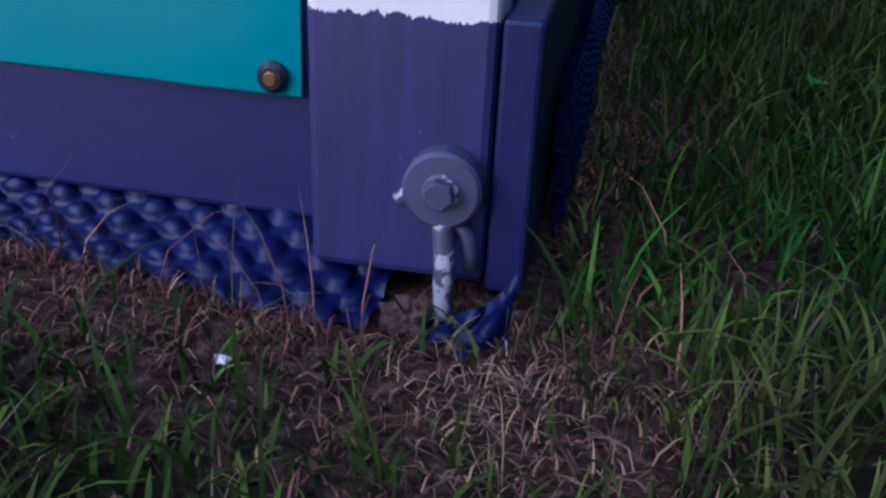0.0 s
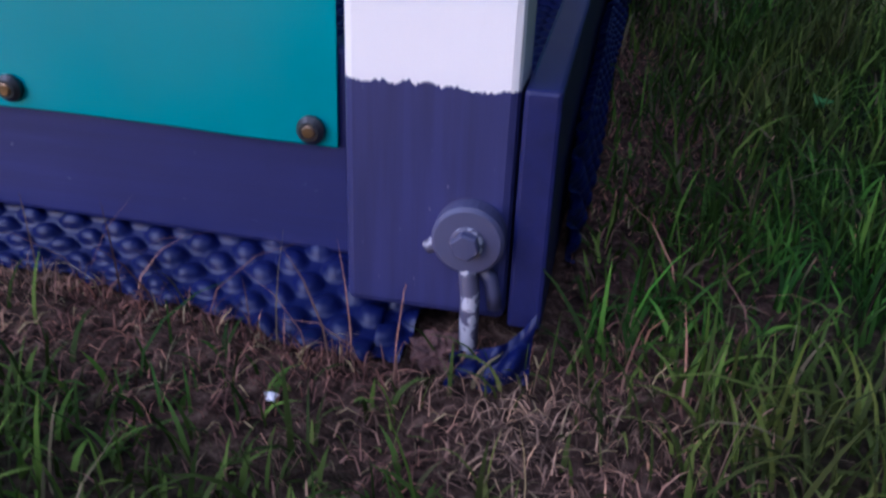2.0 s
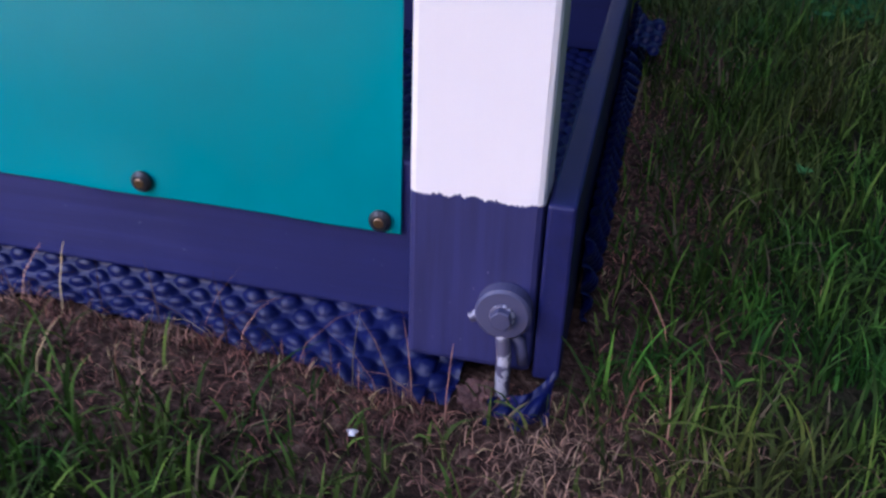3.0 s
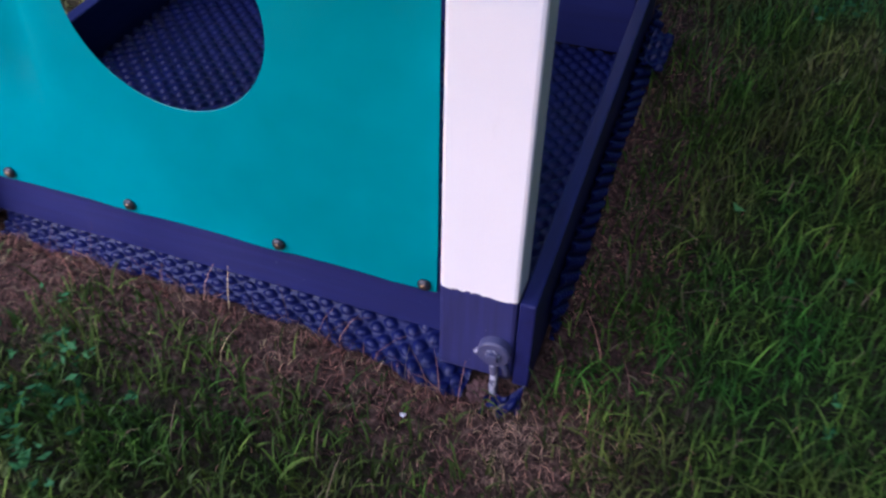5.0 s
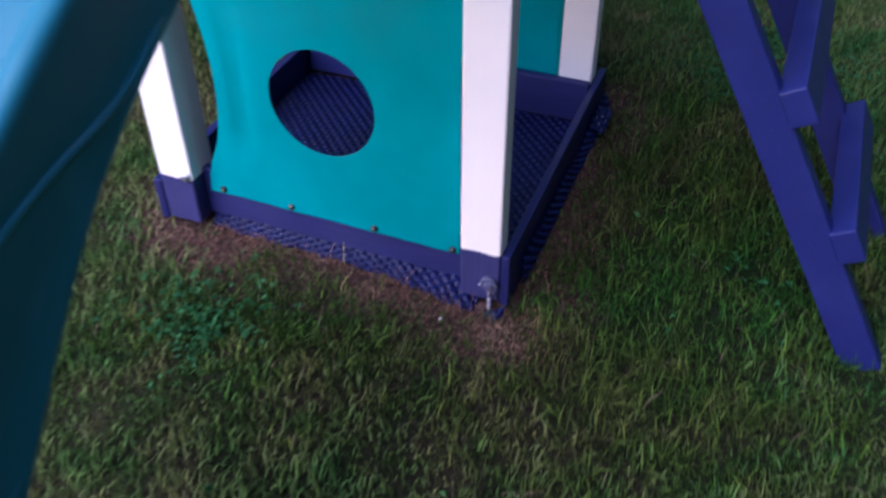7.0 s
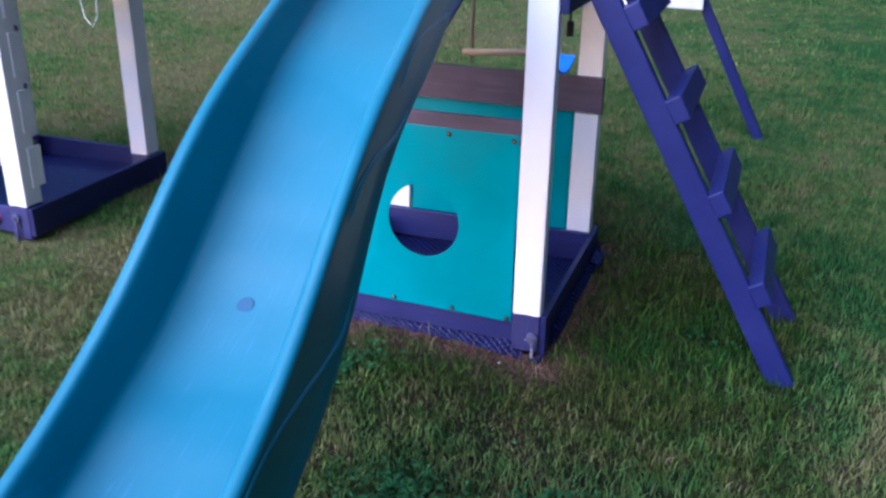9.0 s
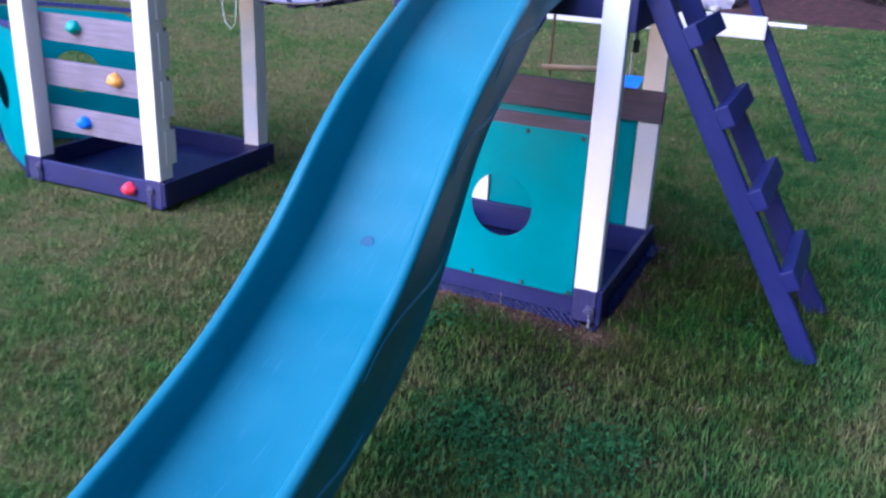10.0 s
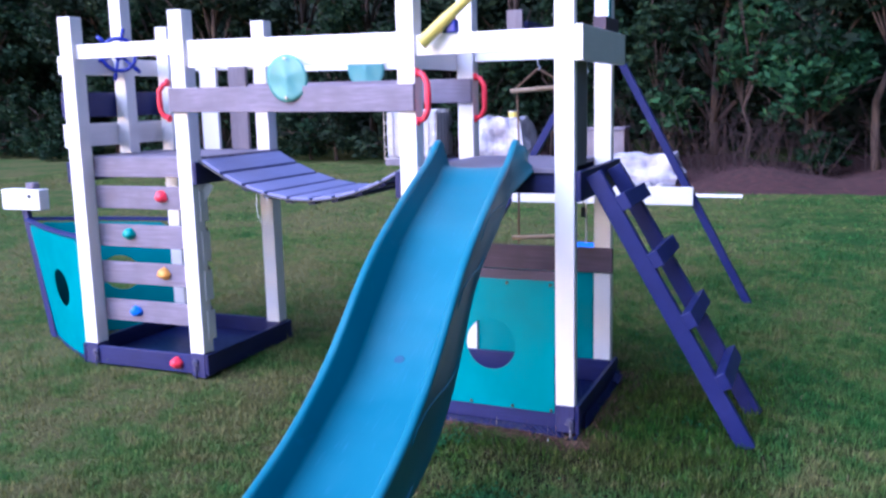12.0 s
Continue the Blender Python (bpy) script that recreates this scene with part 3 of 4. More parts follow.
def at_y(rows, y):
    ys = np.array([r[0] for r in rows[::-1]])
    zs = np.array([r[1] for r in rows[::-1]])
    return float(np.interp(y, ys, zs))


def slide():
    t = thing("slide", "blue plastic wavy slide hooked on the tower deck", "slide")
    ys = np.linspace(0.03, -2.75, 128)

    def soften(a):
        k = np.array([1, 2, 3, 2, 1]) / 9
        return np.convolve(np.pad(a, 2, mode="edge"), k, "valid")

    def middle(y):
        return SL_X - SL_YAW * y

    lip = soften(np.array([at_y(LIP, y) for y in ys]))
    bed = lip - soften(np.array([at_y(DEPTH, y) for y in ys]))
    skirts = soften(np.array([at_y(SKIRT, y) for y in ys]))
    bm = bmesh.new()
    rows = []
    for y, zl, zb, skirt in zip(ys, lip, bed, skirts):
        near_top = max(0.0, min(1.0, (y + 0.25) / 0.28))
        w = SL_HALF
        out = 1 + 0.34 * near_top
        h = zl - zb
        under = min(skirt + 0.004, zb - 0.012)
        half = [(0.0, zb - 0.005), (w * 0.35, zb - 0.004), (w * 0.62, zb - 0.001), (w * 0.70, zb + 0.002), (w * 0.737, zb + 0.008), (w * 0.757, zb + 0.02), (w * 0.785, zb + h * 0.45), (w * 0.815, zb + h * 0.75), (w * 0.832, zl - 0.014), (w * 0.845, zl - 0.005), (w * 0.87, zl), (w * 0.92, zl + 0.001), (w * 0.965, zl - 0.001), (w * 0.993, zl - 0.007), (w, zl - 0.018), (w * 0.994 * (out + 1) / 2, zl - 0.032), (w * 0.988 * (out + 1) / 2, (zl - 0.03 + skirt) / 2), (w * 0.982 * out, skirt + 0.016), (w * 1.0 * out, skirt + 0.008), (w * 0.995 * out, skirt), (w * 0.94 * out, skirt + 0.003), (w * 0.90, (zl + under) / 2), (w * 0.72, zb - 0.016)]
        xm = middle(y) - 0.009 * near_top
        line = [(-a, b) for a, b in half[:0:-1]] + half
        rows.append([bm.verts.new((xm + a, y, b)) for a, b in line])
    n = len(rows[0])
    for r0, r1 in zip(rows, rows[1:]):
        for k in range(n):
            bm.faces.new((r0[k], r1[k], r1[(k + 1) % n], r0[(k + 1) % n]))
    bm.faces.new(rows[0])
    bm.faces.new(rows[-1][::-1])
    bmesh.ops.recalc_face_normals(bm, faces=bm.faces)
    part("slide_body", bm, M_SLIDE, t, smooth=True)
    for side in (-1, 1):
        for rib in RIBS:
            pts = []
            for k in range(25):
                y = rib[0][0] + (rib[-1][0] - rib[0][0]) * k / 24
                z = sum(at_y(rib, y + d) for d in (-0.03, 0, 0.03)) / 3
                pts.append((middle(y) + side * SL_HALF * 0.984, y, z))
            part("pressed_rib", tube(pts, [0.001, 0.003] + [0.0065] * 21 + [0.003, 0.001], 8), M_SLIDE, t, smooth=True)
    yc = -1.215
    c = Vector((middle(yc), yc, at_y(LIP, yc) - at_y(DEPTH, yc) - 0.006))
    # the moulded dimple, drawn as a thin disc in the shaded blue
    part("bed_dimple", disc(c, (0, -0.6, 0.8), 0.020, 0.003, 20, bevel=0.0015), M_DIMPLE_SHADE, t, "round moulded dimple, its shade given by a darker disc", smooth=False)
    for x in (-0.1, 0.1):
        yf = -2.5
        part("foot", box(middle(yf) + x - 0.035, middle(yf) + x + 0.035, yf - 0.06, yf + 0.06, gz(middle(yf), yf) - 0.02, at_y(LIP, yf) - at_y(DEPTH, yf) - 0.012, 0.01), M_SLIDE, t)
    return t


slide()


# ---- ladder ----
def ladder():
    t = thing("ladder", "navy painted wooden ladder leaning against the tower deck", "ladder")
    top, foot = Vector((0.060, 0, 1.275)), Vector((0.785, 0, -0.01))
    run = (foot - top).normalized()
    out = Vector((-run.z, 0, run.x))
    if out.x < 0:
        out = -out
    for y in (0.115, 0.575):
        a, b = top + Vector((0, y, 0)) + out * 0.005, foot + Vector((0, y, gz(0.8, y))) + out * 0.005
        part("rail", plank(a, b, 0.045, 0.078, up=(0, 1, 0)), M_LADDER, t)
    for z in (1.116, 0.85, 0.57, 0.29):
        s = (top.z - z) / -run.z
        c = top + run * s + out * (0.044 + 0.0245)
        part("rung", plank(c + Vector((0, 0.088, 0)), c + Vector((0, 0.605, 0)), 0.052, 0.078, up=out), M_LADDER, t)
    return t


ladder()


# ---- swing frame ----
def swing_set():
    t = thing("swing_set", "navy wooden swing set with a white cross board behind the tower", "swing set")
    apex = Vector((-0.54, 2.80, 2.15))
    for x, y in ((0.60, 2.80), (-1.68, 2.80)):
        part("leg", plank((apex.x + (0.03 if x > 0 else 0.06), y + (0.0 if x > 0 else 0.06), 2.17), (x, y, gz(x, y) - 0.02), 0.055, 0.055, up=(0, 1, 0)), M_LADDER, t)
    part("top_beam", box(-0.585, -0.495, AY1 + 0.002, 2.90, 1.97, 2.06), M_NAVY_Y, t)
    part("cross_board", box(-1.2, 0.195, 2.72, 2.748, 0.825, 0.96), M_WHITE_X, t)
    return t


swing_set()


def swing():
    t = thing("swing", "blue plastic swing seat hanging on two chains", "swing")
    y0, zs = 2.27, 0.50
    bm = bmesh.new()
    rows = []
    for k in range(13):
        f = k / 12 - 0.5
        z = zs + 0.05 * (2 * f) ** 2
        rows.append([bm.verts.new((-0.54 + dx, y0 + 0.40 * f, z + dz)) for dx, dz in ((-0.085, 0), (0.085, 0), (0.085, 0.014), (-0.085, 0.014))])
    for a, b in zip(rows, rows[1:]):
        for k in range(4):
            bm.faces.new((a[k], a[(k + 1) % 4], b[(k + 1) % 4], b[k]))
    bm.faces.new(rows[0])
    bm.faces.new(rows[-1])
    bmesh.ops.recalc_face_normals(bm, faces=bm.faces)
    part("seat", bm, M_BLUE, t, smooth=False)
    for s in (-0.2, 0.2):
        part("hook", tube([(-0.54, y0 + s, 1.972), (-0.54, y0 + s, 1.83), (-0.525, y0 + s, 1.815), (-0.54, y0 + s, 1.80), (-0.552, y0 + s, 1.81)], 0.006, 8), M_STEEL, t)
        part("chain", tube([(-0.54, y0 + s, 1.81), (-0.54, y0 + s, zs + 0.06)], 0.007, 6), M_STEEL, t)
    return t


swing()


def rope_trapeze():
    t = thing("rope_trapeze", "rope trapeze with two bare wooden bars", "trapeze")
    y0 = 1.25
    part("hook", tube([(-0.54, y0, 1.972), (-0.54, y0, 1.83), (-0.528, y0, 1.815), (-0.54, y0, 1.80)], 0.007, 8), M_STEEL, t)
    for z in (1.69, 0.79):
        part("bar", tube([(-0.71, y0 - 0.02, z - 0.012), (-0.30, y0 + 0.02, z + 0.012)], 0.014, 10), M_RAWWOOD, t, smooth=True)
    for x in (-0.675, -0.36):
        part("rope", tube([(-0.54, y0, 1.81), (x, y0, 1.70), (x + 0.01, y0, 1.30), (x, y0, 0.74)], 0.007, 6), M_ROPE, t)
    return t


rope_trapeze()


def grab_handle(x, y, z, h=0.235, d=0.055):
    """A bow handle that stands off to the right of a post's side."""
    t = thing("grab_handle", "red plastic grab handle screwed to a white post", "handle", "grab handles", (x, y, z))
    pts = [(0, 0, -h / 2), (d * 0.55, -0.004, -h / 2 + 0.012), (d, -0.01, -h * 0.28), (d * 1.04, -0.01, 0), (d, -0.01, h * 0.28), (d * 0.55, -0.004, h / 2 - 0.012), (0, 0, h / 2)]
    part("grip", tube(pts, [0.015, 0.015, 0.015, 0.0165, 0.015, 0.015, 0.015], 10), M_RED, t, smooth=True)
    for s in (-1, 1):
        part("foot_plate", disc((-0.006, 0, s * h / 2), (1, 0, 0), 0.022, 0.012, 14, bevel=0.004), M_RED, t)
    return t


grab_handle(AX0 + P + 0.006, 0.02, 1.655)
grab_handle(AX0 + P + 0.006, AY1 - P + 0.03, 1.645)


def telescope():
    t = thing("telescope", "yellow toy telescope on a blue mount above the rail", "telescope")
    a, b = Vector((-0.735, -0.05, 1.905)), Vector((-0.44, 0.06, 2.19))
    d = (b - a).normalized()
    part("tube", tube([a, a + d * 0.015, a + d * 0.016, a + d * 0.2, a + d * 0.205, b], [0.034, 0.034, 0.031, 0.028, 0.025, 0.022], 20), M_YELLOW, t, smooth=False)
    part("lens", disc(a + d * 0.004, -d, 0.026, 0.006, 18), M_ORANGE, t)
    part("mount", box(-0.625, -0.575, -0.004, 0.05, 1.953, 2.015, 0.008), M_DKBLUE, t)
    return t


telescope()


# ---- the boat tower ----
BX0, BX1, BY0, BY1 = -3.130, -2.238, 0.10, 1.0
BZ = 0.07


def tower_b():
    t = thing("play_tower", "white wooden boat tower with grey climbing boards and dark base", "play tower", "play towers")
    for x, y, h in ((BX1 - P, BY0, 2.165), (BX0, BY0, 2.17), (BX1 - P, BY1 - P, 2.16), (BX0 + 0.04, BY1 - P, 2.16)):
        part("post", box(x, x + P, y, y + P, gz(x, y) + 0.005, h, 0.004), M_POST_B, t)
    # base
    part("base_board", box(BX0 + P + 0.001, BX1 - P - 0.001, BY0 + 0.006, BY0 + 0.03, gz(-2.7, 0.1) + 0.012, 0.190), M_SLATE_X, t)
    part("base_board", box(BX1 + 0.002, BX1 + 0.026, BY0, BY1 + 0.02, gz(-2.3, 0.5) + 0.012, 0.198), M_NAVY_Y, t)
    part("base_board", box(BX0 - 0.026, BX0 - 0.002, BY0, BY1 + 0.02, 0.075, 0.198), M_NAVY_Y, t)
    part("base_board", box(BX0, BX1, BY1 + 0.002, BY1 + 0.026, 0.085, 0.198), M_NAVY_X, t)
    part("base_floor", box(BX0 + 0.01, BX1 - 0.01, BY0 + 0.01, BY1 - 0.01, 0.085, 0.105), M_HDPE, t)
    # climbing boards behind the front posts
    for z0, z1 in ((1.225, 1.345), (1.035, 1.172), (0.80, 0.938), (0.572, 0.706), (0.335, 0.468)):
        part("climbing_board", box(BX0 + 0.03, BX1 - 0.005, BY0 + P + 0.002, BY0 + P + 0.026, z0, z1), M_GREY_X, t)
        part("board_end_cap", box(BX1 + 0.001, BX1 + 0.006, BY0 + 0.05, BY0 + P + 0.028, z0 - 0.06, z1 - 0.02, 0.003), M_WHITE_Z, t)
    # deck
    for k in range(7):
        y = BY0 + 0.128 + k * 0.108
        part("deck_board", box(BX0 + 0.002, BX1 + 0.02, y, y + 0.102, 1.325, 1.348, 0.003), M_GREY_X, t)
    part("joist", box(BX1 + 0.002, BX1 + 0.028, BY0 + 0.002, BY1, 1.195, 1.322), M_NAVY_Y, t)
    part("joist", box(BX0 - 0.028, BX0 - 0.002, BY0 + 0.002, BY1, 1.195, 1.322), M_NAVY_Y, t)
    part("joist", box(BX0 + P, BX1 - P - 0.02, BY1 - 0.04, BY1 - 0.015, 1.195, 1.322), M_NAVY_X, t)
    # railings
    part("rail", box(BX0 + P, BX1 - P - 0.001, BY0 + 0.03, BY0 + 0.06, 1.925, 2.008), M_WHITE_X, t)
    part("rail", box(BX0 + P + 0.042, BX1 - P - 0.002, BY1 - 0.05, BY1 - 0.015, 1.865, 1.99), M_WHITE_X, t)
    for x0, x1, m in ((-2.765, -2.635, M_WHITE_Z), (-2.54, -2.405, M_GREY_Z)):
        part("railing_board", box(x0, x1, BY1 - 0.078, BY1 - 0.052, 1.349, 2.0), m, t)
    part("rail", box(BX0 - 0.026, BX0 - 0.001, BY0 + 0.0, BY1 + 0.02, 1.84, 1.945), M_WHITE_Y, t)
    part("rail", box(BX0 - 0.026, BX0 - 0.001, BY0 + 0.0, BY1 + 0.02, 1.405, 1.545), M_WHITE_Y, t)
    part("rail", box(BX0 - 0.024, BX0 - 0.001, BY0 + 0.0, BY1 + 0.02, 1.585, 1.735), M_LADDER, t)
    part("mast", box(BX0 + 0.004, BX0 + 0.092, 0.53, 0.62, 1.349, 3.1), M_WHITE_Z, t)
    part("rail_block", box(BX0 + 0.72 - 0.02, BX0 + 0.76, BY1 - 0.2, BY1 - 0.12, 1.88, 1.96), M_BROWN_X, t)
    # brackets under the deck at the bridge
    part("bracket", plank((BX1 - 0.04, BY0 + 0.06, 1.04), (BX1 + 0.02, BY0 + 0.13, 1.19), 0.05, 0.03), M_WHITE_Z, t)
    return t


tower_b()


# ---- long boards that tie the towers ----
def tie_boards():
    tagged(part("tie_beam", plank((BX1, BY0 + 0.045, 1.922), (AX0, 0.04, 1.895), 0.15, 0.04), M_WHITE_X), "long white beam tying both play towers together", "beam")
    tagged(part("guard_board", plank((BX1 - 0.105, BY0 - 0.014, 1.672), (AX0 + P + 0.002, -0.014, 1.652), 0.135, 0.022), M_GREY_X), "grey stained guard board beside the bridge", "board", "guard boards")
    tagged(part("guard_board", plank((BX1 - 0.1, BY1 - 0.14, 1.70), (AX0 + P, AY1 - P - 0.016, 1.685), 0.135, 0.022), M_GREY_X), "grey stained guard board beside the bridge", "board", "guard boards")
    tagged(part("tie_beam", plank((BX1, BY1 - 0.03, 1.905), (AX0, AY1 - 0.03, 1.88), 0.13, 0.04), M_WHITE_X), "long white beam tying both play towers together", "beam")


tie_boards()


def porthole_disc(x, y, z, name="canvas_disc"):
    """A cut-out round of tarpaulin, buckled, held by two screws."""
    bm = bmesh.new()
    rings = []
    for i in range(7):
        r = 0.122 * i / 6
        rings.append([bm.verts.new((r * math.cos(a), -0.006 * math.sin(3 * a) * (i / 6) - 0.018 * math.exp(-((r * math.cos(a) + 0.25 * r * math.sin(a)) / 0.03) ** 2) * (1 - i / 7), r * math.sin(a))) for a in [2 * math.pi * k / 28 for k in range(28)]] if i else [bm.verts.new((0, -0.018, 0))])
    for k in range(28):
        bm.faces.new((rings[0][0], rings[1][k], rings[1][(k + 1) % 28]))
    for a, b in zip(rings[1:], rings[2:]):
        for k in range(28):
            bm.faces.new((a[k], a[(k + 1) % 28], b[(k + 1) % 28], b[k]))
    bmesh.ops.recalc_face_normals(bm, faces=bm.faces)
    bmesh.ops.solidify(bm, geom=bm.faces[:], thickness=0.002)
    t = thing(name, "round teal tarpaulin cut-out screwed to the guard board", "decoration", "canvas discs", (x, y, z))
    part("disc_sheet", bm, M_TEAL_DISC, t, smooth=True)
    for s in (-1, 1):
        part("screw_head", disc((0, -0.014, s * 0.1), (0, -1, 0), 0.008, 0.005, 12, bevel=0.002), M_STEEL, t)
    return t


porthole_disc(-1.525, 0.012, 1.768)
porthole_disc(-1.50, 0.86, 1.83)


def bridge():
    t = thing("rope_bridge", "sagging slat bridge of blue-grey boards between the towers", "bridge")
    n = 9
    x0, x1 = BX1 + 0.03, AX0 - 0.035

    def zc(f):
        return 1.335 - 0.04 * f - 0.195 * 4 * f * (1 - f)

    for k in range(n):
        f0, f1 = (k + 0.075) / n, (k + 0.925) / n
        a, b = Vector((x0 + (x1 - x0) * f0, 0, zc(f0))), Vector((x0 + (x1 - x0) * f1, 0, zc(f1)))
        c = (a + b) / 2
        d = (b - a)
        part("slat", plank(c + Vector((0, 0.14, 0)), c + Vector((0, 0.95, 0)), d.length, 0.022, up=d.normalized(), bevel=0.003), M_SLAT, t)
    for k in range(n + 1):
        f = min(0.985, max(0.015, k / n))
        d = Vector((x1 - x0, 0, -0.04 - 0.78 * (1 - 2 * f))).normalized()
        c = Vector((x0 + (x1 - x0) * f, 0, zc(f) - 0.02))
        part("cross_batten", plank(c + Vector((0, 0.15, 0)), c + Vector((0, 0.94, 0)), 0.045, 0.014, up=d, bevel=0.002), M_NAVY_Y, t, "dark batten under the gap")
    for y in (0.132, 0.958):
        part("rope", tube([(x0 + (x1 - x0) * k / 24, y, zc(k / 24) - 0.006) for k in range(25)], 0.007, 6), M_BLACK, t, "black rope under the slats", smooth=True)
    return t


bridge()


def cord_loop():
    pts = [(-1.83, 0.13, 1.15), (-1.835, 0.125, 1.08), (-1.82, 0.12, 1.01), (-1.79, 0.12, 0.98), (-1.765, 0.12, 1.01), (-1.76, 0.125, 1.08), (-1.765, 0.13, 1.14)]
    tagged(part("cord_loop", tube(pts, 0.0013, 6), M_WHITE_Z, smooth=True), "thin white cord hanging in a loop under the bridge", "cord")
    t = thing("snap_hook", "small black snap hook hanging under the deck", "hook", at=(-0.012, 0.22, 1.155))
    part("strap", tube([(0, 0, 0), (0, 0, -0.05)], 0.004, 6), M_BLACK, t)
    part("hook_body", box(-0.012, 0.012, -0.008, 0.008, -0.10, -0.05, 0.005), M_BLACK, t)


cord_loop()
grab_handle(BX1 - P - 0.03, BY0 + 0.0, 1.67, 0.2, -0.05)


def climbing_hold(x, z, mat, word, seed, y=None, s=1.0):
    t = bmesh.new()
    bmesh.ops.create_icosphere(t, subdivisions=3, radius=1)
    for v in t.verts:
        k = 1 + 0.22 * noise.noise(v.co * 1.6 + Vector((seed, 0, 0))) - 0.25 * max(0, v.co.z) * abs(v.co.x)
        v.co = Vector((v.co.x * 0.042 * k * s, min(0.0, v.co.y * 0.045 * k) * s, v.co.z * 0.036 * k * s))
    ob = part("climbing_hold", t, mat, smooth=True)
    ob.location = (x, BY0 + P + 0.001 if y is None else y, z)
    tagged(ob, word + " plastic climbing hold bolted to a grey board", "climbing hold", "climbing holds")


climbing_hold(-2.54, 1.115, M_RED, "red", 3)
climbing_hold(-2.80, 0.885, M_GREEN, "green", 5)
climbing_hold(-2.56, 0.65, M_ORANGE, "orange", 7)
climbing_hold(-2.79, 0.405, M_BLUE, "blue", 9)
climbing_hold(-2.44, 0.135, M_RED, "red", 11, BY0 + 0.007)
ground_anchor(-2.30, BY0 - 0.001, 0.15, M_PEEL)
ground_anchor(-3.05, BY0 - 0.001, 0.15, M_PEEL)


def ship_wheel():
    c = Vector((BX0 + 0.085, 0.50, 1.965))
    t = thing("ship_wheel", "dark blue plastic ship wheel on the mast", "ship wheel", at=c)
    ring = [(0.0, 0.10 * math.cos(2 * math.pi * k / 28), 0.10 * math.sin(2 * math.pi * k / 28)) for k in range(28)]
    m = Matrix.Rotation(radians(-50), 4, "Z")
    part("rim", tube([m @ Vector(p) for p in ring], 0.013, 8, closed=True), M_DKBLUE, t, smooth=True)
    for k in range(6):
        a = 2 * math.pi * k / 6 + 0.3
        d = Vector((0, math.cos(a), math.sin(a)))
        part("spoke", tube([m @ (d * 0.02), m @ (d * 0.11), m @ (d * 0.125), m @ (d * 0.165)], [0.010, 0.009, 0.014, 0.011], 8), M_DKBLUE, t, smooth=True)
    part("hub", disc(m @ Vector((-0.02, 0, 0)), m @ Vector((1, 0, 0)), 0.034, 0.04, 18, bevel=0.006), M_DKBLUE, t)
    return t


ship_wheel()


def boat_bow():
    """Two tarpaulin sides that meet at a raked stem, with navy gunwales and a white bowsprit block."""
    t = thing("boat_bow", "boat bow of teal tarpaulin with navy gunwales and white bowsprit", "boat bow")
    stem_t, stem_b = Vector((-3.97, 0.52, 0.875)), Vector((-3.80, 0.52, 0.10))
    for side_word, y in (("near", BY0 + 0.02), ("far", BY1 - 0.02)):
        p_t, p_b = Vector((BX0 - 0.004, y, 0.84)), Vector((BX0 - 0.004, y, 0.095))
        bm = bmesh.new()

        def at(u, w):
            a, b = p_b.lerp(p_t, w), stem_b.lerp(stem_t, w)
            q = a.lerp(b, u)
            q.y += (-1 if side_word == "near" else 1) * 0.035 * math.sin(math.pi * u) * (0.5 + 0.5 * w)
            return q

        hc, hr = Vector((0.42, 0.53)), Vector((0.15, 0.16))
        ang = [2 * math.pi * k / 40 for k in range(40)]
        rings = []
        for s in (0, 0.008, 0.1, 0.3, 0.55, 0.8, 0.99, 1.0):
            ring = []
            for a in ang:
                ca, sa = math.cos(a), math.sin(a)
                inner = Vector((hc.x + hr.x * ca, hc.y + hr.y * sa))
                reach = min(((1 if ca > 0 else 0) - hc.x) / ca if abs(ca) > 1e-6 else 9, ((1 if sa > 0 else 0) - hc.y) / sa if abs(sa) > 1e-6 else 9)
                q = inner.lerp(Vector((hc.x + reach * ca, hc.y + reach * sa)), s)
                ring.append(bm.verts.new(at(q.x, q.y)))
            rings.append(ring)
        for r0, r1 in zip(rings, rings[1:]):
            for k in range(40):
                bm.faces.new((r0[k], r0[(k + 1) % 40], r1[(k + 1) % 40], r1[k]))
        bmesh.ops.recalc_face_normals(bm, faces=bm.faces)
        bmesh.ops.solidify(bm, geom=bm.faces[:], thickness=0.002)
        part("hull_sheet", bm, M_TEAL, t, smooth=True)
        part("gunwale", tube([at(k / 10, 1.03) for k in range(11)], 0.017, 4), M_LADDER, t)
        part("keel_strip", tube([at(k / 10, -0.01) for k in range(11)], 0.01, 4), M_LADDER, t)
    part("stem_post", plank(stem_b + Vector((-0.01, 0, -0.04)), stem_t + Vector((-0.01, 0, 0.12)), 0.035, 0.05, up=(0, 1, 0)), M_LADDER, t)
    sprit = part("bowsprit", box(-4.14, -3.80, 0.475, 0.565, 0.965, 1.105, 0.006), M_WHITE_X, t)
    part("bowsprit_bolt", disc((-3.885, 0.474, 1.06), (0, -1, 0), 0.013, 0.008, 12, bevel=0.002), M_BLACK, sprit)
    part("stem_cap", box(-3.93, -3.86, 0.49, 0.55, 1.107, 1.15, 0.008), M_GREY_X, t)
    return t


boat_bow()


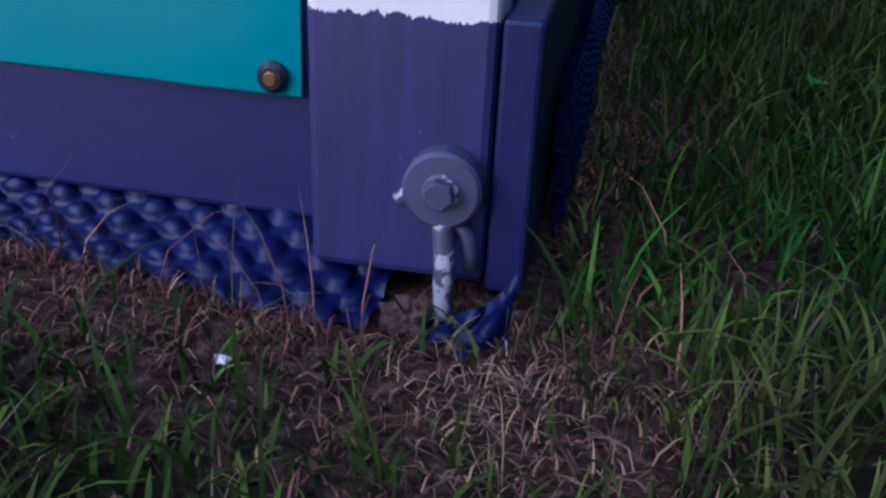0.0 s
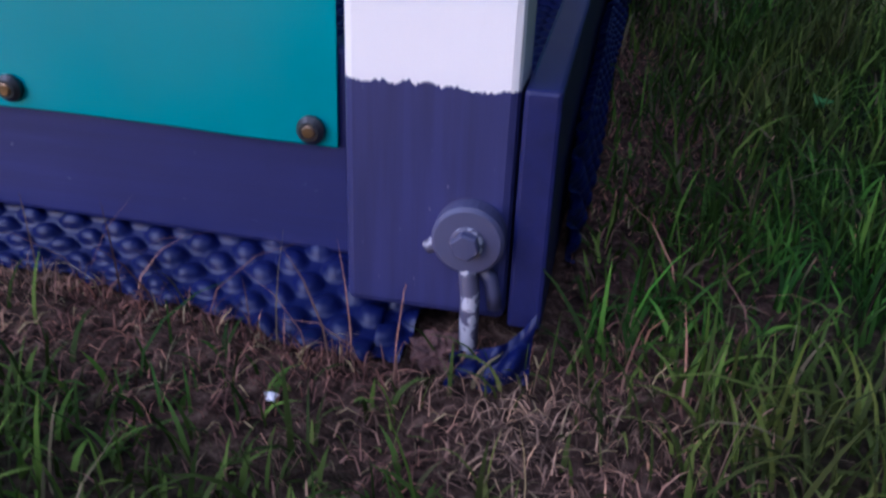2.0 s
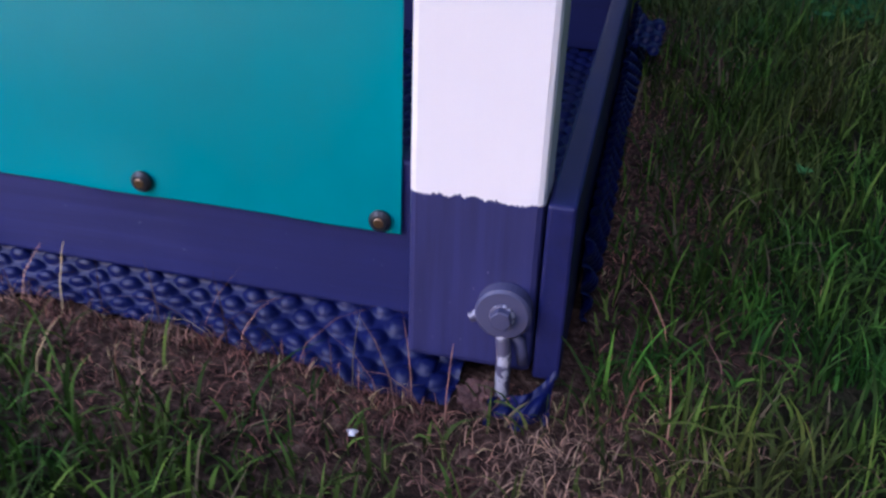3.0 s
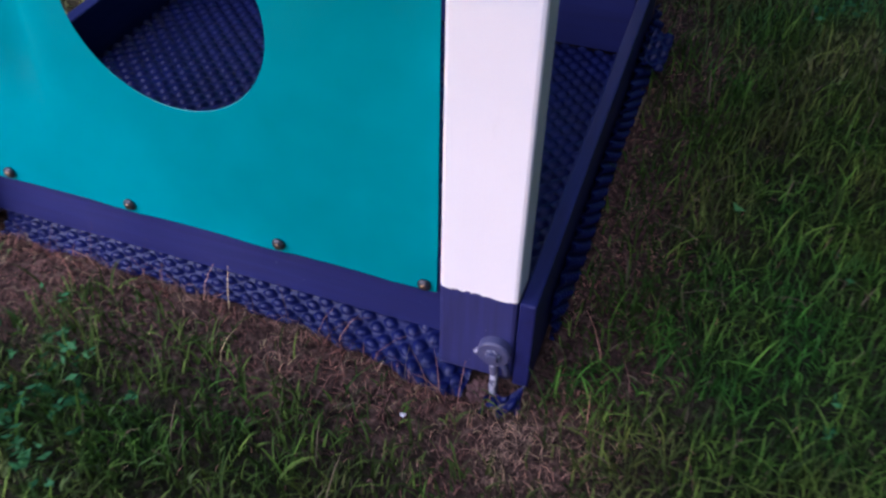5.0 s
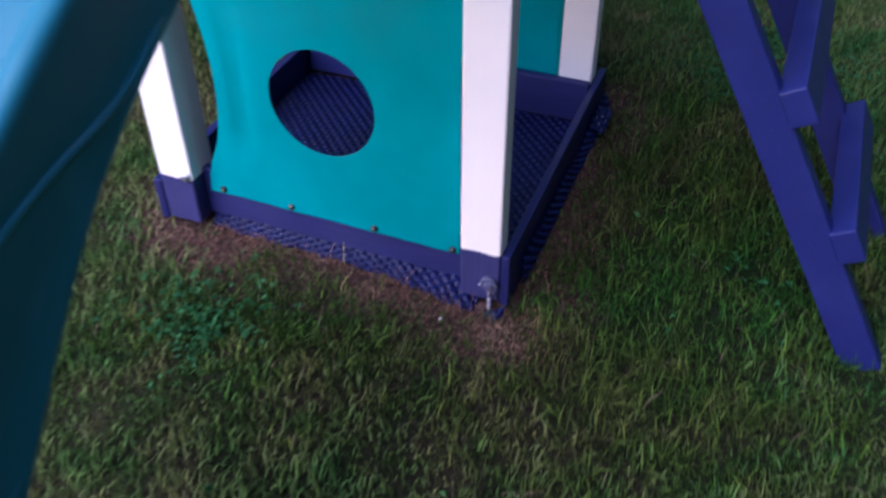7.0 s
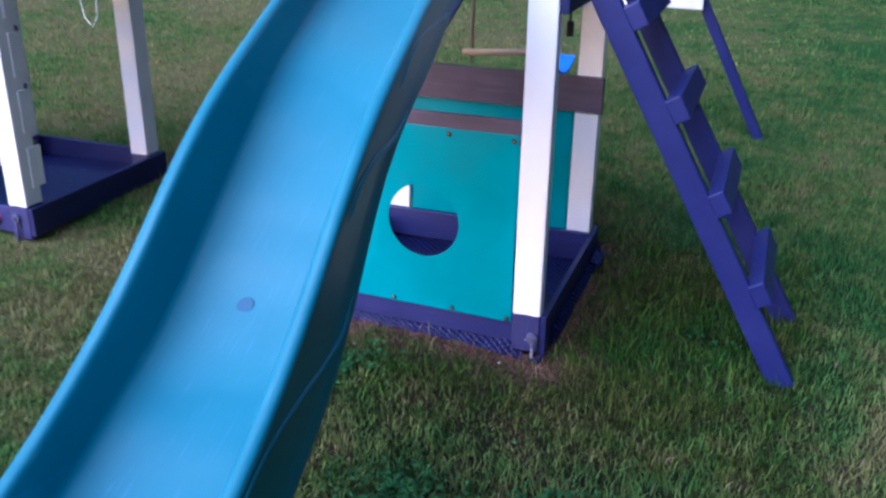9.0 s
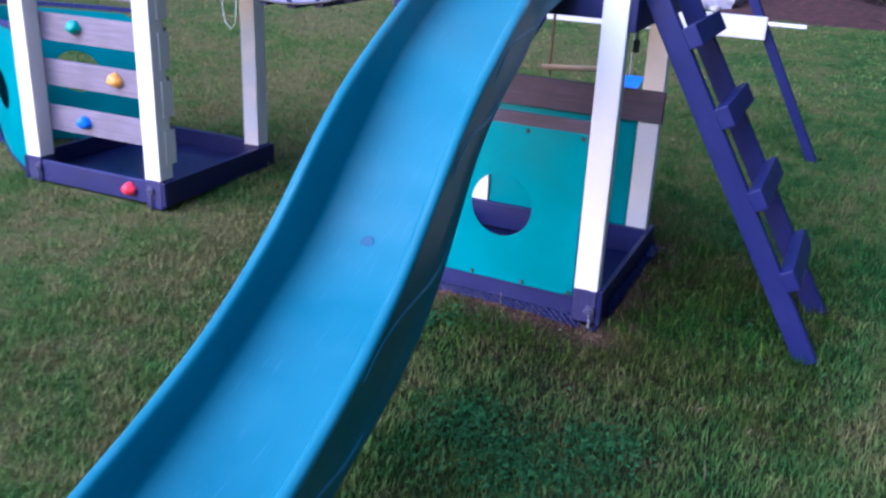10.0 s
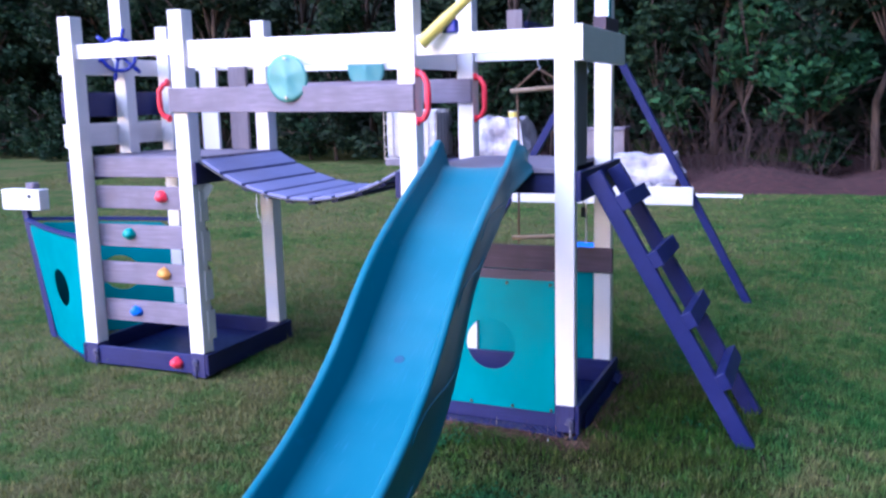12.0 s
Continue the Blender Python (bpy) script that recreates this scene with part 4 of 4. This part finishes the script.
# ---- far side of the garden ----
def blades(name, x, y, length, width, lean, segs, material, label, category, seed, heading=None, zlift=0.0, flat=0.0):
    """Many grass blades as one mesh: tapered strips bent over in their own direction."""
    r = np.random.RandomState(seed)
    n = len(x)
    z = ground_height(x, y) + zlift - 0.004
    a = r.uniform(0, 2 * np.pi, n) if heading is None else heading
    face = a + r.uniform(-0.9, 0.9, n) + np.pi / 2
    sx, sy = np.cos(face) * width / 2, np.sin(face) * width / 2
    verts = np.zeros((n, 2 * segs + 1, 3))
    for k in range(segs + 1):
        f = k / segs
        d = length * f
        out = d * np.sin(lean * f * 0.9)
        up = d * np.cos(np.minimum(lean * f * 0.9, 1.5)) * (1 - flat)
        cx, cy, cz = x + np.cos(a) * out, y + np.sin(a) * out, z + up
        w = (1 - f ** 2 * 0.75)
        if k < segs:
            verts[:, 2 * k] = np.stack([cx - sx * w, cy - sy * w, cz], -1)
            verts[:, 2 * k + 1] = np.stack([cx + sx * w, cy + sy * w, cz], -1)
        else:
            verts[:, 2 * k] = np.stack([cx, cy, cz], -1)
    nv = 2 * segs + 1
    base = np.arange(n)[:, None] * nv
    tris = []
    for k in range(segs - 1):
        tris += [[2 * k, 2 * k + 1, 2 * k + 3], [2 * k, 2 * k + 3, 2 * k + 2]]
    tris.append([2 * segs - 2, 2 * segs - 1, 2 * segs])
    tri = (base[:, None] + np.array(tris)[None]).reshape(-1, 3)
    me = bpy.data.meshes.new(name)
    me.vertices.add(n * nv)
    me.vertices.foreach_set("co", verts.reshape(-1).astype(np.float32))
    me.loops.add(len(tri) * 3)
    me.loops.foreach_set("vertex_index", tri.reshape(-1).astype(np.int32))
    me.polygons.add(len(tri))
    me.polygons.foreach_set("loop_start", (np.arange(len(tri)) * 3).astype(np.int32))
    me.update(calc_edges=True)
    me.materials.append(material)
    return tagged(new(name, me), label, category, kind="stuff")


def leaf_cloud(centers, radii, count, size, seed):
    """Leaves as small folded quads scattered through clumps; returns vertices and faces."""
    r = np.random.RandomState(seed)
    which = r.randint(0, len(centers), count)
    d = r.normal(size=(count, 3))
    d /= np.linalg.norm(d, axis=1)[:, None]
    p = centers[which] + d * (radii[which] * r.uniform(0.35, 1.0, count) ** 0.5)[:, None] * np.array([1, 1, 0.75])
    u = r.normal(size=(count, 3))
    u[:, 2] *= 0.5
    u /= np.linalg.norm(u, axis=1)[:, None]
    w = np.cross(u, d + r.normal(scale=0.5, size=(count, 3)))
    w /= np.linalg.norm(w, axis=1)[:, None] + 1e-6
    s = size * r.uniform(0.55, 1.25, count)[:, None]
    nrm = np.cross(u, w)
    v = np.stack([p - u * s, p + w * s * 0.42 + nrm * s * 0.12, p + u * s, p - w * s * 0.42 + nrm * s * 0.12], 1)
    return v.reshape(-1, 3), (np.arange(count)[:, None] * 4 + np.array([0, 1, 2, 3])[None])


def leaf_mesh(name, v, f, material):
    me = bpy.data.meshes.new(name)
    me.vertices.add(len(v))
    me.vertices.foreach_set("co", v.reshape(-1).astype(np.float32))
    me.loops.add(f.size)
    me.loops.foreach_set("vertex_index", f.reshape(-1).astype(np.int32))
    me.polygons.add(len(f))
    me.polygons.foreach_set("loop_start", (np.arange(len(f)) * f.shape[1]).astype(np.int32))
    me.update(calc_edges=True)
    me.materials.append(material)
    return me


def tree(x, y, h, spread, seed, leaves=4500, low=0.12, size=0.13, mat=None, trunk=0.11, label="dark leafy tree in the dense row behind the lawn", category="tree", name="tree"):
    r = random.Random(seed)
    t = thing(name, label, category, at=(x, y, gz(x, y)))
    pts = [Vector((0, 0, -0.1))]
    for k in range(1, 7):
        pts.append(Vector((r.uniform(-0.12, 0.12) * k * 0.5, r.uniform(-0.1, 0.1) * k * 0.5, h * 0.78 * k / 6)))
    bm = tube(pts, [trunk * (1 - 0.13 * k) for k in range(7)], 9)
    cs, rs = [], []
    for k in range(int(16 + h * 2)):
        f = r.uniform(low, 1.0)
        a = r.uniform(0, 2 * math.pi)
        root = pts[min(6, max(1, int(f * 0.8 * 6)))]
        reach = spread * (0.35 + 0.65 * r.random()) * (1.1 - 0.55 * f)
        tip = Vector((math.cos(a) * reach, math.sin(a) * reach, max(h * f, 0.3)))
        mid = root.lerp(tip, 0.5) + Vector((0, 0, 0.12 * reach))
        tube([root, mid, tip], [trunk * 0.35, trunk * 0.2, trunk * 0.07], 6, bm)
        for j in range(3):
            cs.append(tip.lerp(mid, r.uniform(0, 0.9)) + Vector((r.uniform(-0.3, 0.3), r.uniform(-0.3, 0.3), r.uniform(-0.25, 0.25))))
            rs.append(r.uniform(0.22, 0.55) * spread / 2.0)
    part("trunk", bm, M_BARK, t, smooth=True)
    v, f = leaf_cloud(np.array([tuple(c) for c in cs]), np.array(rs), leaves, size, seed)
    v[:, 2] = np.maximum(v[:, 2], 0.03)
    crown = new("crown", leaf_mesh("crown", v, f, mat or M_LEAF))
    crown.parent = t
    return t


def bed_edge(x):
    """Where the lawn ends and the planting begins."""
    return np.interp(x, (-24, -9, -4.7, -1.2, 0, 14), (14.4, 14.0, 13.1, 10.6, 10.4, 10.4))


def woods():
    rnd = random.Random(4)
    k = 0
    for x in np.arange(-26, 12.1, 2.1):
        x = float(x) + rnd.uniform(-0.6, 0.6)
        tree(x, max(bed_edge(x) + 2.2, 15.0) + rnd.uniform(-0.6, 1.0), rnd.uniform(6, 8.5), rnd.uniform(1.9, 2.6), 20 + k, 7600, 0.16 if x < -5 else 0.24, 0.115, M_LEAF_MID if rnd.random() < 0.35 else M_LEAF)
        k += 1
    for x in np.arange(-26, -6.0, 1.7):
        x = float(x) + rnd.uniform(-0.5, 0.5)
        tree(x, bed_edge(x) + rnd.uniform(0.5, 1.2), rnd.uniform(1.1, 2.9), rnd.uniform(0.9, 1.4), 60 + k, 3000, 0.06, 0.085, M_LEAF_MID if rnd.random() < 0.5 else M_LEAF, 0.05, "leafy bush at the edge of the lawn", "bush", "bush")
        k += 1
    for x, y, h, w, low, m, n in ((-5.6, 14.6, 2.6, 1.1, 0.3, M_LEAF_MID, 2600), (-4.3, 14.9, 3.4, 1.2, 0.45, M_LEAF_MID, 2600), (-2.9, 14.2, 1.5, 0.7, 0.3, M_LEAF_MID, 1500), (2.9, 13.0, 1.5, 0.8, 0.2, M_LEAF_MID, 1700), (0.95, 12.8, 0.85, 0.42, 0.2, M_LEAF_MID, 900), (4.6, 13.4, 2.4, 1.1, 0.15, M_LEAF, 2400)):
        tree(x, y, h, w, 80 + k, n, low, 0.085, m, 0.045, "leafy bush at the foot of the trees", "bush", "bush")
        k += 1
    tree(1.0, 12.9, 2.75, 1.15, 301, 2600, 0.60, 0.10, M_LEAF_LIGHT, 0.05, "small bright green tree with a bare trunk", "tree")
    tree(1.95, 13.0, 5.2, 1.2, 303, 2600, 0.62, 0.11, M_LEAF_MID, 0.085, "tree with a bare brown trunk behind the mulch", "tree")
    tree(-1.45, 13.1, 1.7, 0.55, 302, 900, 0.5, 0.09, M_LEAF_LIGHT, 0.035, "bright green shrub among bare twigs", "bush", "bush")
    tree(-1.75, 13.6, 3.6, 0.8, 304, 1700, 0.5, 0.10, M_LEAF_MID, 0.05, "slender green tree among bare twigs", "tree")
    tree(-0.2, 13.7, 3.2, 0.9, 305, 1500, 0.72, 0.10, M_LEAF_LIGHT, 0.05, "slender green tree among bare twigs", "tree")
    for x, y, k in ((-19.6, 17.3, 401), (-17.6, 17.6, 402), (-21.3, 17.9, 403), (-15.2, 17.4, 404), (-23.4, 18.2, 405), (-24.6, 17.0, 406)):
        tree(x, y, 6.5, 2.3, k, 7000, 0.08, 0.12)
    # a dim mass of leaves far behind the front rows
    r = np.random.RandomState(8)
    c = np.stack([r.uniform(-34, 18, 500), r.uniform(18.5, 21, 500), r.uniform(0.3, 9, 500)], -1)
    c[:, 1] += np.maximum(-0.12 * c[:, 0], 0)
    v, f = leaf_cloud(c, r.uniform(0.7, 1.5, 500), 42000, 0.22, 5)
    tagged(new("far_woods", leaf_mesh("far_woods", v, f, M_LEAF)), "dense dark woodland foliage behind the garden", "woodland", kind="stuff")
    # dead twigs between the bushes
    bm = bmesh.new()
    rr = random.Random(11)
    for k in range(330):
        x = rr.uniform(-7, 5) if k % 3 else rr.gauss(-0.3, 0.7)
        y = bed_edge(x) + rr.uniform(1.6, 3.4)
        p = Vector((x, y, gz(x, y)))
        a = rr.uniform(0, 6.28)
        q = p + Vector((math.cos(a) * rr.uniform(0.1, 0.9), math.sin(a) * 0.4, rr.uniform(0.3, 1.5)))
        e = q + Vector((rr.uniform(-0.8, 0.8), rr.uniform(-0.3, 0.3), rr.uniform(-0.5, 0.4)))
        tube([p, q, e], [0.009, 0.006, 0.002], 4, bm)
    tagged(part("dead_twigs", bm, M_TWIG), "tangle of bare brown twigs under the trees", "twigs", kind="stuff")


woods()
_b = bmesh.new()
for _i in range(41):
    # the wood runs along the far side; its unseen right bend blocks sky light
    _a = min(1.0, max(0.0, (_i - 28) / 12))
    _x, _y = -50 + 2.2 * min(_i, 28), 0.0
    _y = 23 - 0.28 * _x if _i <= 28 else 23 - 0.28 * 11.6 - 36 * _a
    _x = _x - 4.0 * min(1.0, _a * 3)
    _h = 9.5 + 0.8 * math.sin(_i * 1.3)
    _b.verts.new((_x, _y, -0.5)), _b.verts.new((_x, _y, _h))
_b.verts.ensure_lookup_table()
for _i in range(40):
    _b.faces.new([_b.verts[k] for k in (2 * _i, 2 * _i + 2, 2 * _i + 3, 2 * _i + 1)])
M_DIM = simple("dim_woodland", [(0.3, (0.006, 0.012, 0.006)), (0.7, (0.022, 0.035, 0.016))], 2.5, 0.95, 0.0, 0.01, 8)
tagged(part("backdrop", _b, M_DIM), "dark woodland far behind the garden, with an added unseen wing blocking sky light", "backdrop", kind="structure")


def mulch_bed():
    bm = bmesh.new()
    n, k = 60, 8
    g = []
    for i in range(n + 1):
        x = -7 + 20 * i / n
        row = []
        for j in range(k + 1):
            f = j / k
            y = bed_edge(x) + 0.12 * math.sin(x * 1.9) + 5.5 * f
            z = gz(x, y) - 0.03 + 0.30 * min(1, f * 4) * (0.7 + 0.3 * math.sin(2.3 * x + 4 * f)) + 0.05 * noise.noise(Vector((x * 2, y * 2, 0)))
            row.append(bm.verts.new((x, y, z)))
        g.append(row)
    for i in range(n):
        for j in range(k):
            bm.faces.new((g[i][j], g[i + 1][j], g[i + 1][j + 1], g[i][j + 1]))
    tagged(part("mulch_bed", bm, M_MULCH, smooth=True), "reddish brown bark mulch under the trees", "flower bed", kind="structure")


mulch_bed()


def water_tank():
    x0, x1, y0, y1 = -7.45, -6.25, 13.2, 14.2
    z = gz(-7, 13.5)
    t = thing("water_tank", "white plastic water tank in a steel cage on a pallet", "water tank")
    part("tank_body", box(x0 + 0.03, x1 - 0.03, y0 + 0.03, y1 - 0.03, z + 0.16, z + 1.12, 0.06), M_TANK, t)
    part("pallet", box(x0, x1, y0, y1, z, z + 0.14, 0.01), M_GREY_X, t)
    for k in range(7):
        x = x0 + (x1 - x0) * k / 6
        part("cage_bar", tube([(x, y0, z + 0.13), (x, y0, z + 1.14)], 0.011, 6), M_STEEL, t)
        y = y0 + (y1 - y0) * k / 6
        part("cage_bar", tube([(x1, y, z + 0.13), (x1, y, z + 1.14)], 0.011, 6), M_STEEL, t)
    for k in range(5):
        h = z + 0.14 + k * 0.25
        part("cage_hoop", tube([(x0, y0, h), (x1, y0, h), (x1, y1, h), (x0, y1, h)], 0.012, 6, closed=True), M_STEEL, t)
    return t


water_tank()


def covered_heap(x, y, sx, sy, h, seed, label):
    bm = bmesh.new()
    bmesh.ops.create_cube(bm, size=2)
    bmesh.ops.subdivide_edges(bm, edges=bm.edges[:], cuts=9, use_grid_fill=True)
    for v in bm.verts:
        c = v.co.copy()
        k = 1 + 0.16 * noise.noise(c * 1.7 + Vector((seed, 0, 0))) + 0.07 * noise.noise(c * 5 + Vector((0, seed, 0)))
        r = 1 - 0.20 * max(0, c.z + 0.2)
        v.co = Vector((c.x * sx * k * r, c.y * sy * k * r, max(0, (c.z + 1) / 2 * h * k)))
    ob = part("covered_heap", bm, M_TARP, smooth=False)
    ob.location = (x, y, gz(x, y) - 0.02)
    return tagged(ob, label, "covered heap", "covered heaps")


covered_heap(-4.75, 12.9, 0.62, 0.5, 0.95, 2, "building material wrapped in white plastic sheet")
_t = thing("bucket", "small yellow bucket on the covered heap", "bucket", at=(-4.45, 12.75, gz(-4.5, 12.8) + 0.93))
part("bucket_body", tube([(0, 0, -0.03), (0, 0, 0.16)], [0.075, 0.095], 16), M_YELLOW, _t)
part("bucket_lid", disc((0, 0, 0.16), (0, 0, 1), 0.10, 0.02, 16), M_TANK, _t, "white bucket lid")
covered_heap(-1.72, 11.55, 0.62, 0.42, 0.52, 5, "low heap under a crumpled white sheet")
for _x, _y, _s, _k in ((-2.15, 10.98, 0.12, 1), (-1.85, 10.95, 0.10, 2), (-1.6, 11.0, 0.11, 3), (-1.35, 11.02, 0.08, 4)):
    _b = bmesh.new()
    bmesh.ops.create_icosphere(_b, subdivisions=2, radius=_s)
    for _v in _b.verts:
        _v.co *= 1 + 0.3 * noise.noise(_v.co * 9 + Vector((_k, 0, 0)))
        _v.co.z *= 0.7
    _o = part("stone", _b, M_STONE)
    _o.location = (_x, _y, gz(_x, _y) + _s * 0.4)
    tagged(_o, "pale rounded stone beside the covered heap", "stone", "stones")
tagged(part("loose_board", plank((-1.4, 9.9, gz(-1.4, 9.9) + 0.03), (0.0, 10.0, gz(0, 10) + 0.03), 0.10, 0.04, up=(0, 1, 0)), M_WHITE_X), "long white board lying on the lawn", "board")
_t = thing("crate", "pale grey plastic crate standing at the wood's edge", "crate", at=(-2.75, 13.3, gz(-2.75, 13.3)))
part("crate_body", box(-0.38, 0.38, -0.25, 0.25, 0.0, 0.80, 0.02), M_GREY_Z, _t)
part("crate_lid", box(-0.40, 0.40, -0.27, 0.27, 0.802, 0.86, 0.015), M_GREY_X, _t, "grey lid")


def shed():
    t = thing("shed", "dark red wooden shed with white window trim behind bushes", "shed")
    part("shed_wall", box(-31.8, -26.1, 20.2, 23.0, 0.2, 3.2, 0.01), M_SHED, t)
    for z in (1.5, 2.3):
        w = part("window", box(-26.9, -26.35, 20.16, 20.195, z, z + 0.5, 0.01), M_BLACK, t)
        part("window_frame", box(-26.95, -26.87, 20.13, 20.20, z - 0.05, z + 0.55, 0.005), M_WHITE_Z, w)
        part("window_frame", box(-26.38, -26.30, 20.13, 20.20, z - 0.05, z + 0.55, 0.005), M_WHITE_Z, w)
    part("shed_roof", box(-32.1, -25.8, 19.9, 23.3, 3.2, 3.35, 0.02), M_BLACK, t)


shed()


# ---- grass ----
def keep_clear(x, y, margin=0.0):
    """True where grass may grow: outside both tower bases and the plastic sheet."""
    a = (x > AX0 - 0.03 - margin) & (x < 0.03 + margin) & (y > 0.0 - margin) & (y < AY1 + 0.01 + margin)
    b = (x > BX0 - 0.03) & (x < BX1 + 0.03) & (y > BY0 - 0.03) & (y < BY1 + 0.03)
    c = (x > -0.79) & (x < -0.04) & (y > sheet_edge(x) - 0.002 - margin) & (y < 0.1)
    return ~(a | b | c)


def bare_share(x, y):
    """How worn the turf is: most beside the near tower's front and side."""
    dx = np.maximum(np.maximum(AX0 - x, x - 0.03), 0)
    dy = np.maximum(np.maximum(0.0 - y, y - AY1), 0)
    d = np.hypot(dx, dy)
    wob = 0.03 * np.sin(13 * x + 2) + 0.03 * np.sin(9 * x + 11 * y) + 0.02 * np.sin(31 * x - 17 * y)
    a = np.clip(1.15 - (d + wob) / 0.13, 0, 1) * np.where(y < 0.0, 1.0, 0.8)
    a = np.where((x > 0.03) & (y > -0.05) & (y < 0.16), a * 0.4, a)
    spot = np.exp(-((x - 0.02) / 0.11) ** 2 - ((y + 0.09) / 0.095) ** 2)
    return np.clip(np.maximum(a, spot), 0, 1)


def grass():
    r = np.random.RandomState(3)

    def scatter(n, x0, x1, y0, y1):
        return r.uniform(x0, x1, n), r.uniform(y0, y1, n)

    def tuft(x, y):
        return 0.5 + 0.5 * np.sin(17 * x + 3 * np.sin(11 * y)) * np.sin(15 * y + 2 * np.sin(13 * x))

    # close turf beside the near corner
    x, y = scatter(84000, -0.95, 0.95, -0.62, 1.15)
    keep = keep_clear(x, y, 0.012) & (r.rand(len(x)) > bare_share(x, y) * 0.93) & (r.rand(len(x)) < 0.4 + 0.6 * tuft(x, y))
    keep &= np.minimum(np.minimum(x + 0.95, 0.95 - x), np.minimum(y + 0.62, 1.15 - y)) > 0.35 * r.rand(len(x))
    x, y = x[keep], y[keep]
    n = len(x)
    tall = (0.014 + 0.022 * r.rand(n) + 0.05 * r.rand(n) ** 6 + 0.012 * (x > 0.08)) * (0.7 + 0.6 * tuft(x * 0.6 + 0.3, y * 0.6))
    blades("near_grass", x, y, tall, r.uniform(0.0016, 0.0042, n), r.uniform(0.1, 1.3, n), 4, M_GRASS, "uneven green grass blades beside the tower base", "grass", 21)
    # worn strip: a mat of short broken straw, with stems standing out of it
    x, y = scatter(150000, -1.0, 0.32, -0.36, 1.1)
    keep = keep_clear(x, y, 0.0) & (r.rand(len(x)) < bare_share(x, y) * 0.6 + 0.008)
    x, y = x[keep], y[keep]
    n = len(x)
    blades("straw_mat", x, y, r.uniform(0.006, 0.022, n), r.uniform(0.0005, 0.0014, n), r.uniform(1.2, 1.7, n), 2, M_STRAW, "mat of dead straw along the tower base", "dry grass", 22, zlift=0.006, flat=0.2)
    x, y = scatter(16000, -1.0, 0.36, -0.40, 1.1)
    keep = keep_clear(x, y, 0.0) & (r.rand(len(x)) < bare_share(x, y) * 0.42 + 0.015)
    ex, ey = scatter(900, -0.80, -0.05, -0.02, 0.0)
    cx, cy = 0.085 + 0.045 * r.randn(420), -0.02 + 0.06 * r.randn(420)
    ok = keep_clear(cx, cy, 0.01)
    x, y = np.concatenate([x[keep], ex, cx[ok]]), np.concatenate([y[keep], sheet_edge(ex) + ey, cy[ok]])
    n = len(x)
    blades("dry_grass", x, y, np.where(r.rand(n) < 0.07, r.uniform(0.04, 0.10, n), r.uniform(0.008, 0.03, n)), r.uniform(0.0006, 0.0017, n), r.uniform(0.1, 1.5, n), 3, M_STRAW, "dead straw-coloured grass stems along the tower base", "dry grass", 26, zlift=0.002, flat=0.15)
    # the lawn round the towers
    x, y = scatter(500000, -5.6, 4.6, -3.8, 5.2)
    x2, y2 = scatter(150000, -2.0, 2.4, -2.2, 2.2)
    x, y = np.concatenate([x, x2]), np.concatenate([y, y2])
    core = np.minimum(np.minimum(x + 0.95, 0.95 - x), np.minimum(y + 0.62, 1.15 - y)) > 0.45 * r.rand(len(x))
    rim = np.minimum(np.minimum(x + 5.6, 4.6 - x), np.minimum(y + 3.8, 5.2 - y))
    w = np.clip(1.15 - 0.10 * np.hypot(x - 0.2, y + 0.6), 0.35, 1) * np.clip(rim / 1.2, 0, 1)
    keep = keep_clear(x, y) & ~core & (r.rand(len(x)) < w) & (r.rand(len(x)) < 0.6 + 0.4 * tuft(x * 0.5, y * 0.5)) & (r.rand(len(x)) > bare_share(x, y) * 0.9)
    x, y = x[keep], y[keep]
    n = len(x)
    blades("lawn_grass", x, y, (0.020 + 0.020 * r.rand(n) + 0.03 * r.rand(n) ** 8) * (0.65 + 0.7 * tuft(x * 0.31 + 1, y * 0.36)), r.uniform(0.0032, 0.0066, n), r.uniform(0.2, 1.0, n), 2, M_LAWN, "short patchy lawn grass", "grass", 23)
    # farther lawn
    x, y = scatter(100000, -14, 8, 4.2, 13.6)
    keep = y < bed_edge(x) + 0.1
    x, y = x[keep], y[keep]
    n = len(x)
    blades("far_grass", x, y, r.uniform(0.02, 0.045, n), r.uniform(0.010, 0.022, n), r.uniform(0.3, 1.4, n), 1, M_LAWN, "mown lawn stretching to the trees", "grass", 24)
    x, y = scatter(40000, -16, -4.8, -1, 4.4)
    n = len(x)
    blades("side_grass", x, y, r.uniform(0.02, 0.045, n), r.uniform(0.008, 0.018, n), r.uniform(0.3, 1.2, n), 1, M_LAWN, "mown lawn beside the boat tower", "grass", 25)
    # clover
    for cx, cy, s, m, k in ((0.10, -1.02, 0.26, 1000, 1), (-0.16, -0.86, 0.16, 420, 5), (0.28, -0.80, 0.14, 300, 6), (-0.62, -0.28, 0.16, 260, 2), (0.62, 0.35, 0.3, 40, 3), (0.45, 1.3, 0.35, 500, 4)):
        px, py = cx + r.normal(size=m) * s * 0.55, cy + r.normal(size=m) * s * 0.45
        ok = keep_clear(px, py, 0.02)
        px, py = px[ok], py[ok]
        c = np.stack([px, py, ground_height(px, py) + r.uniform(0.02, 0.05, len(px))], -1)
        v, f = leaf_cloud(c, np.full(len(px), 0.008), len(px) * 3, 0.0085, 40 + k)
        tagged(new("clover_patch", leaf_mesh("clover_patch", v, f, M_CLOVER)), "dark green clover patch in the lawn", "clover", kind="stuff")


grass()
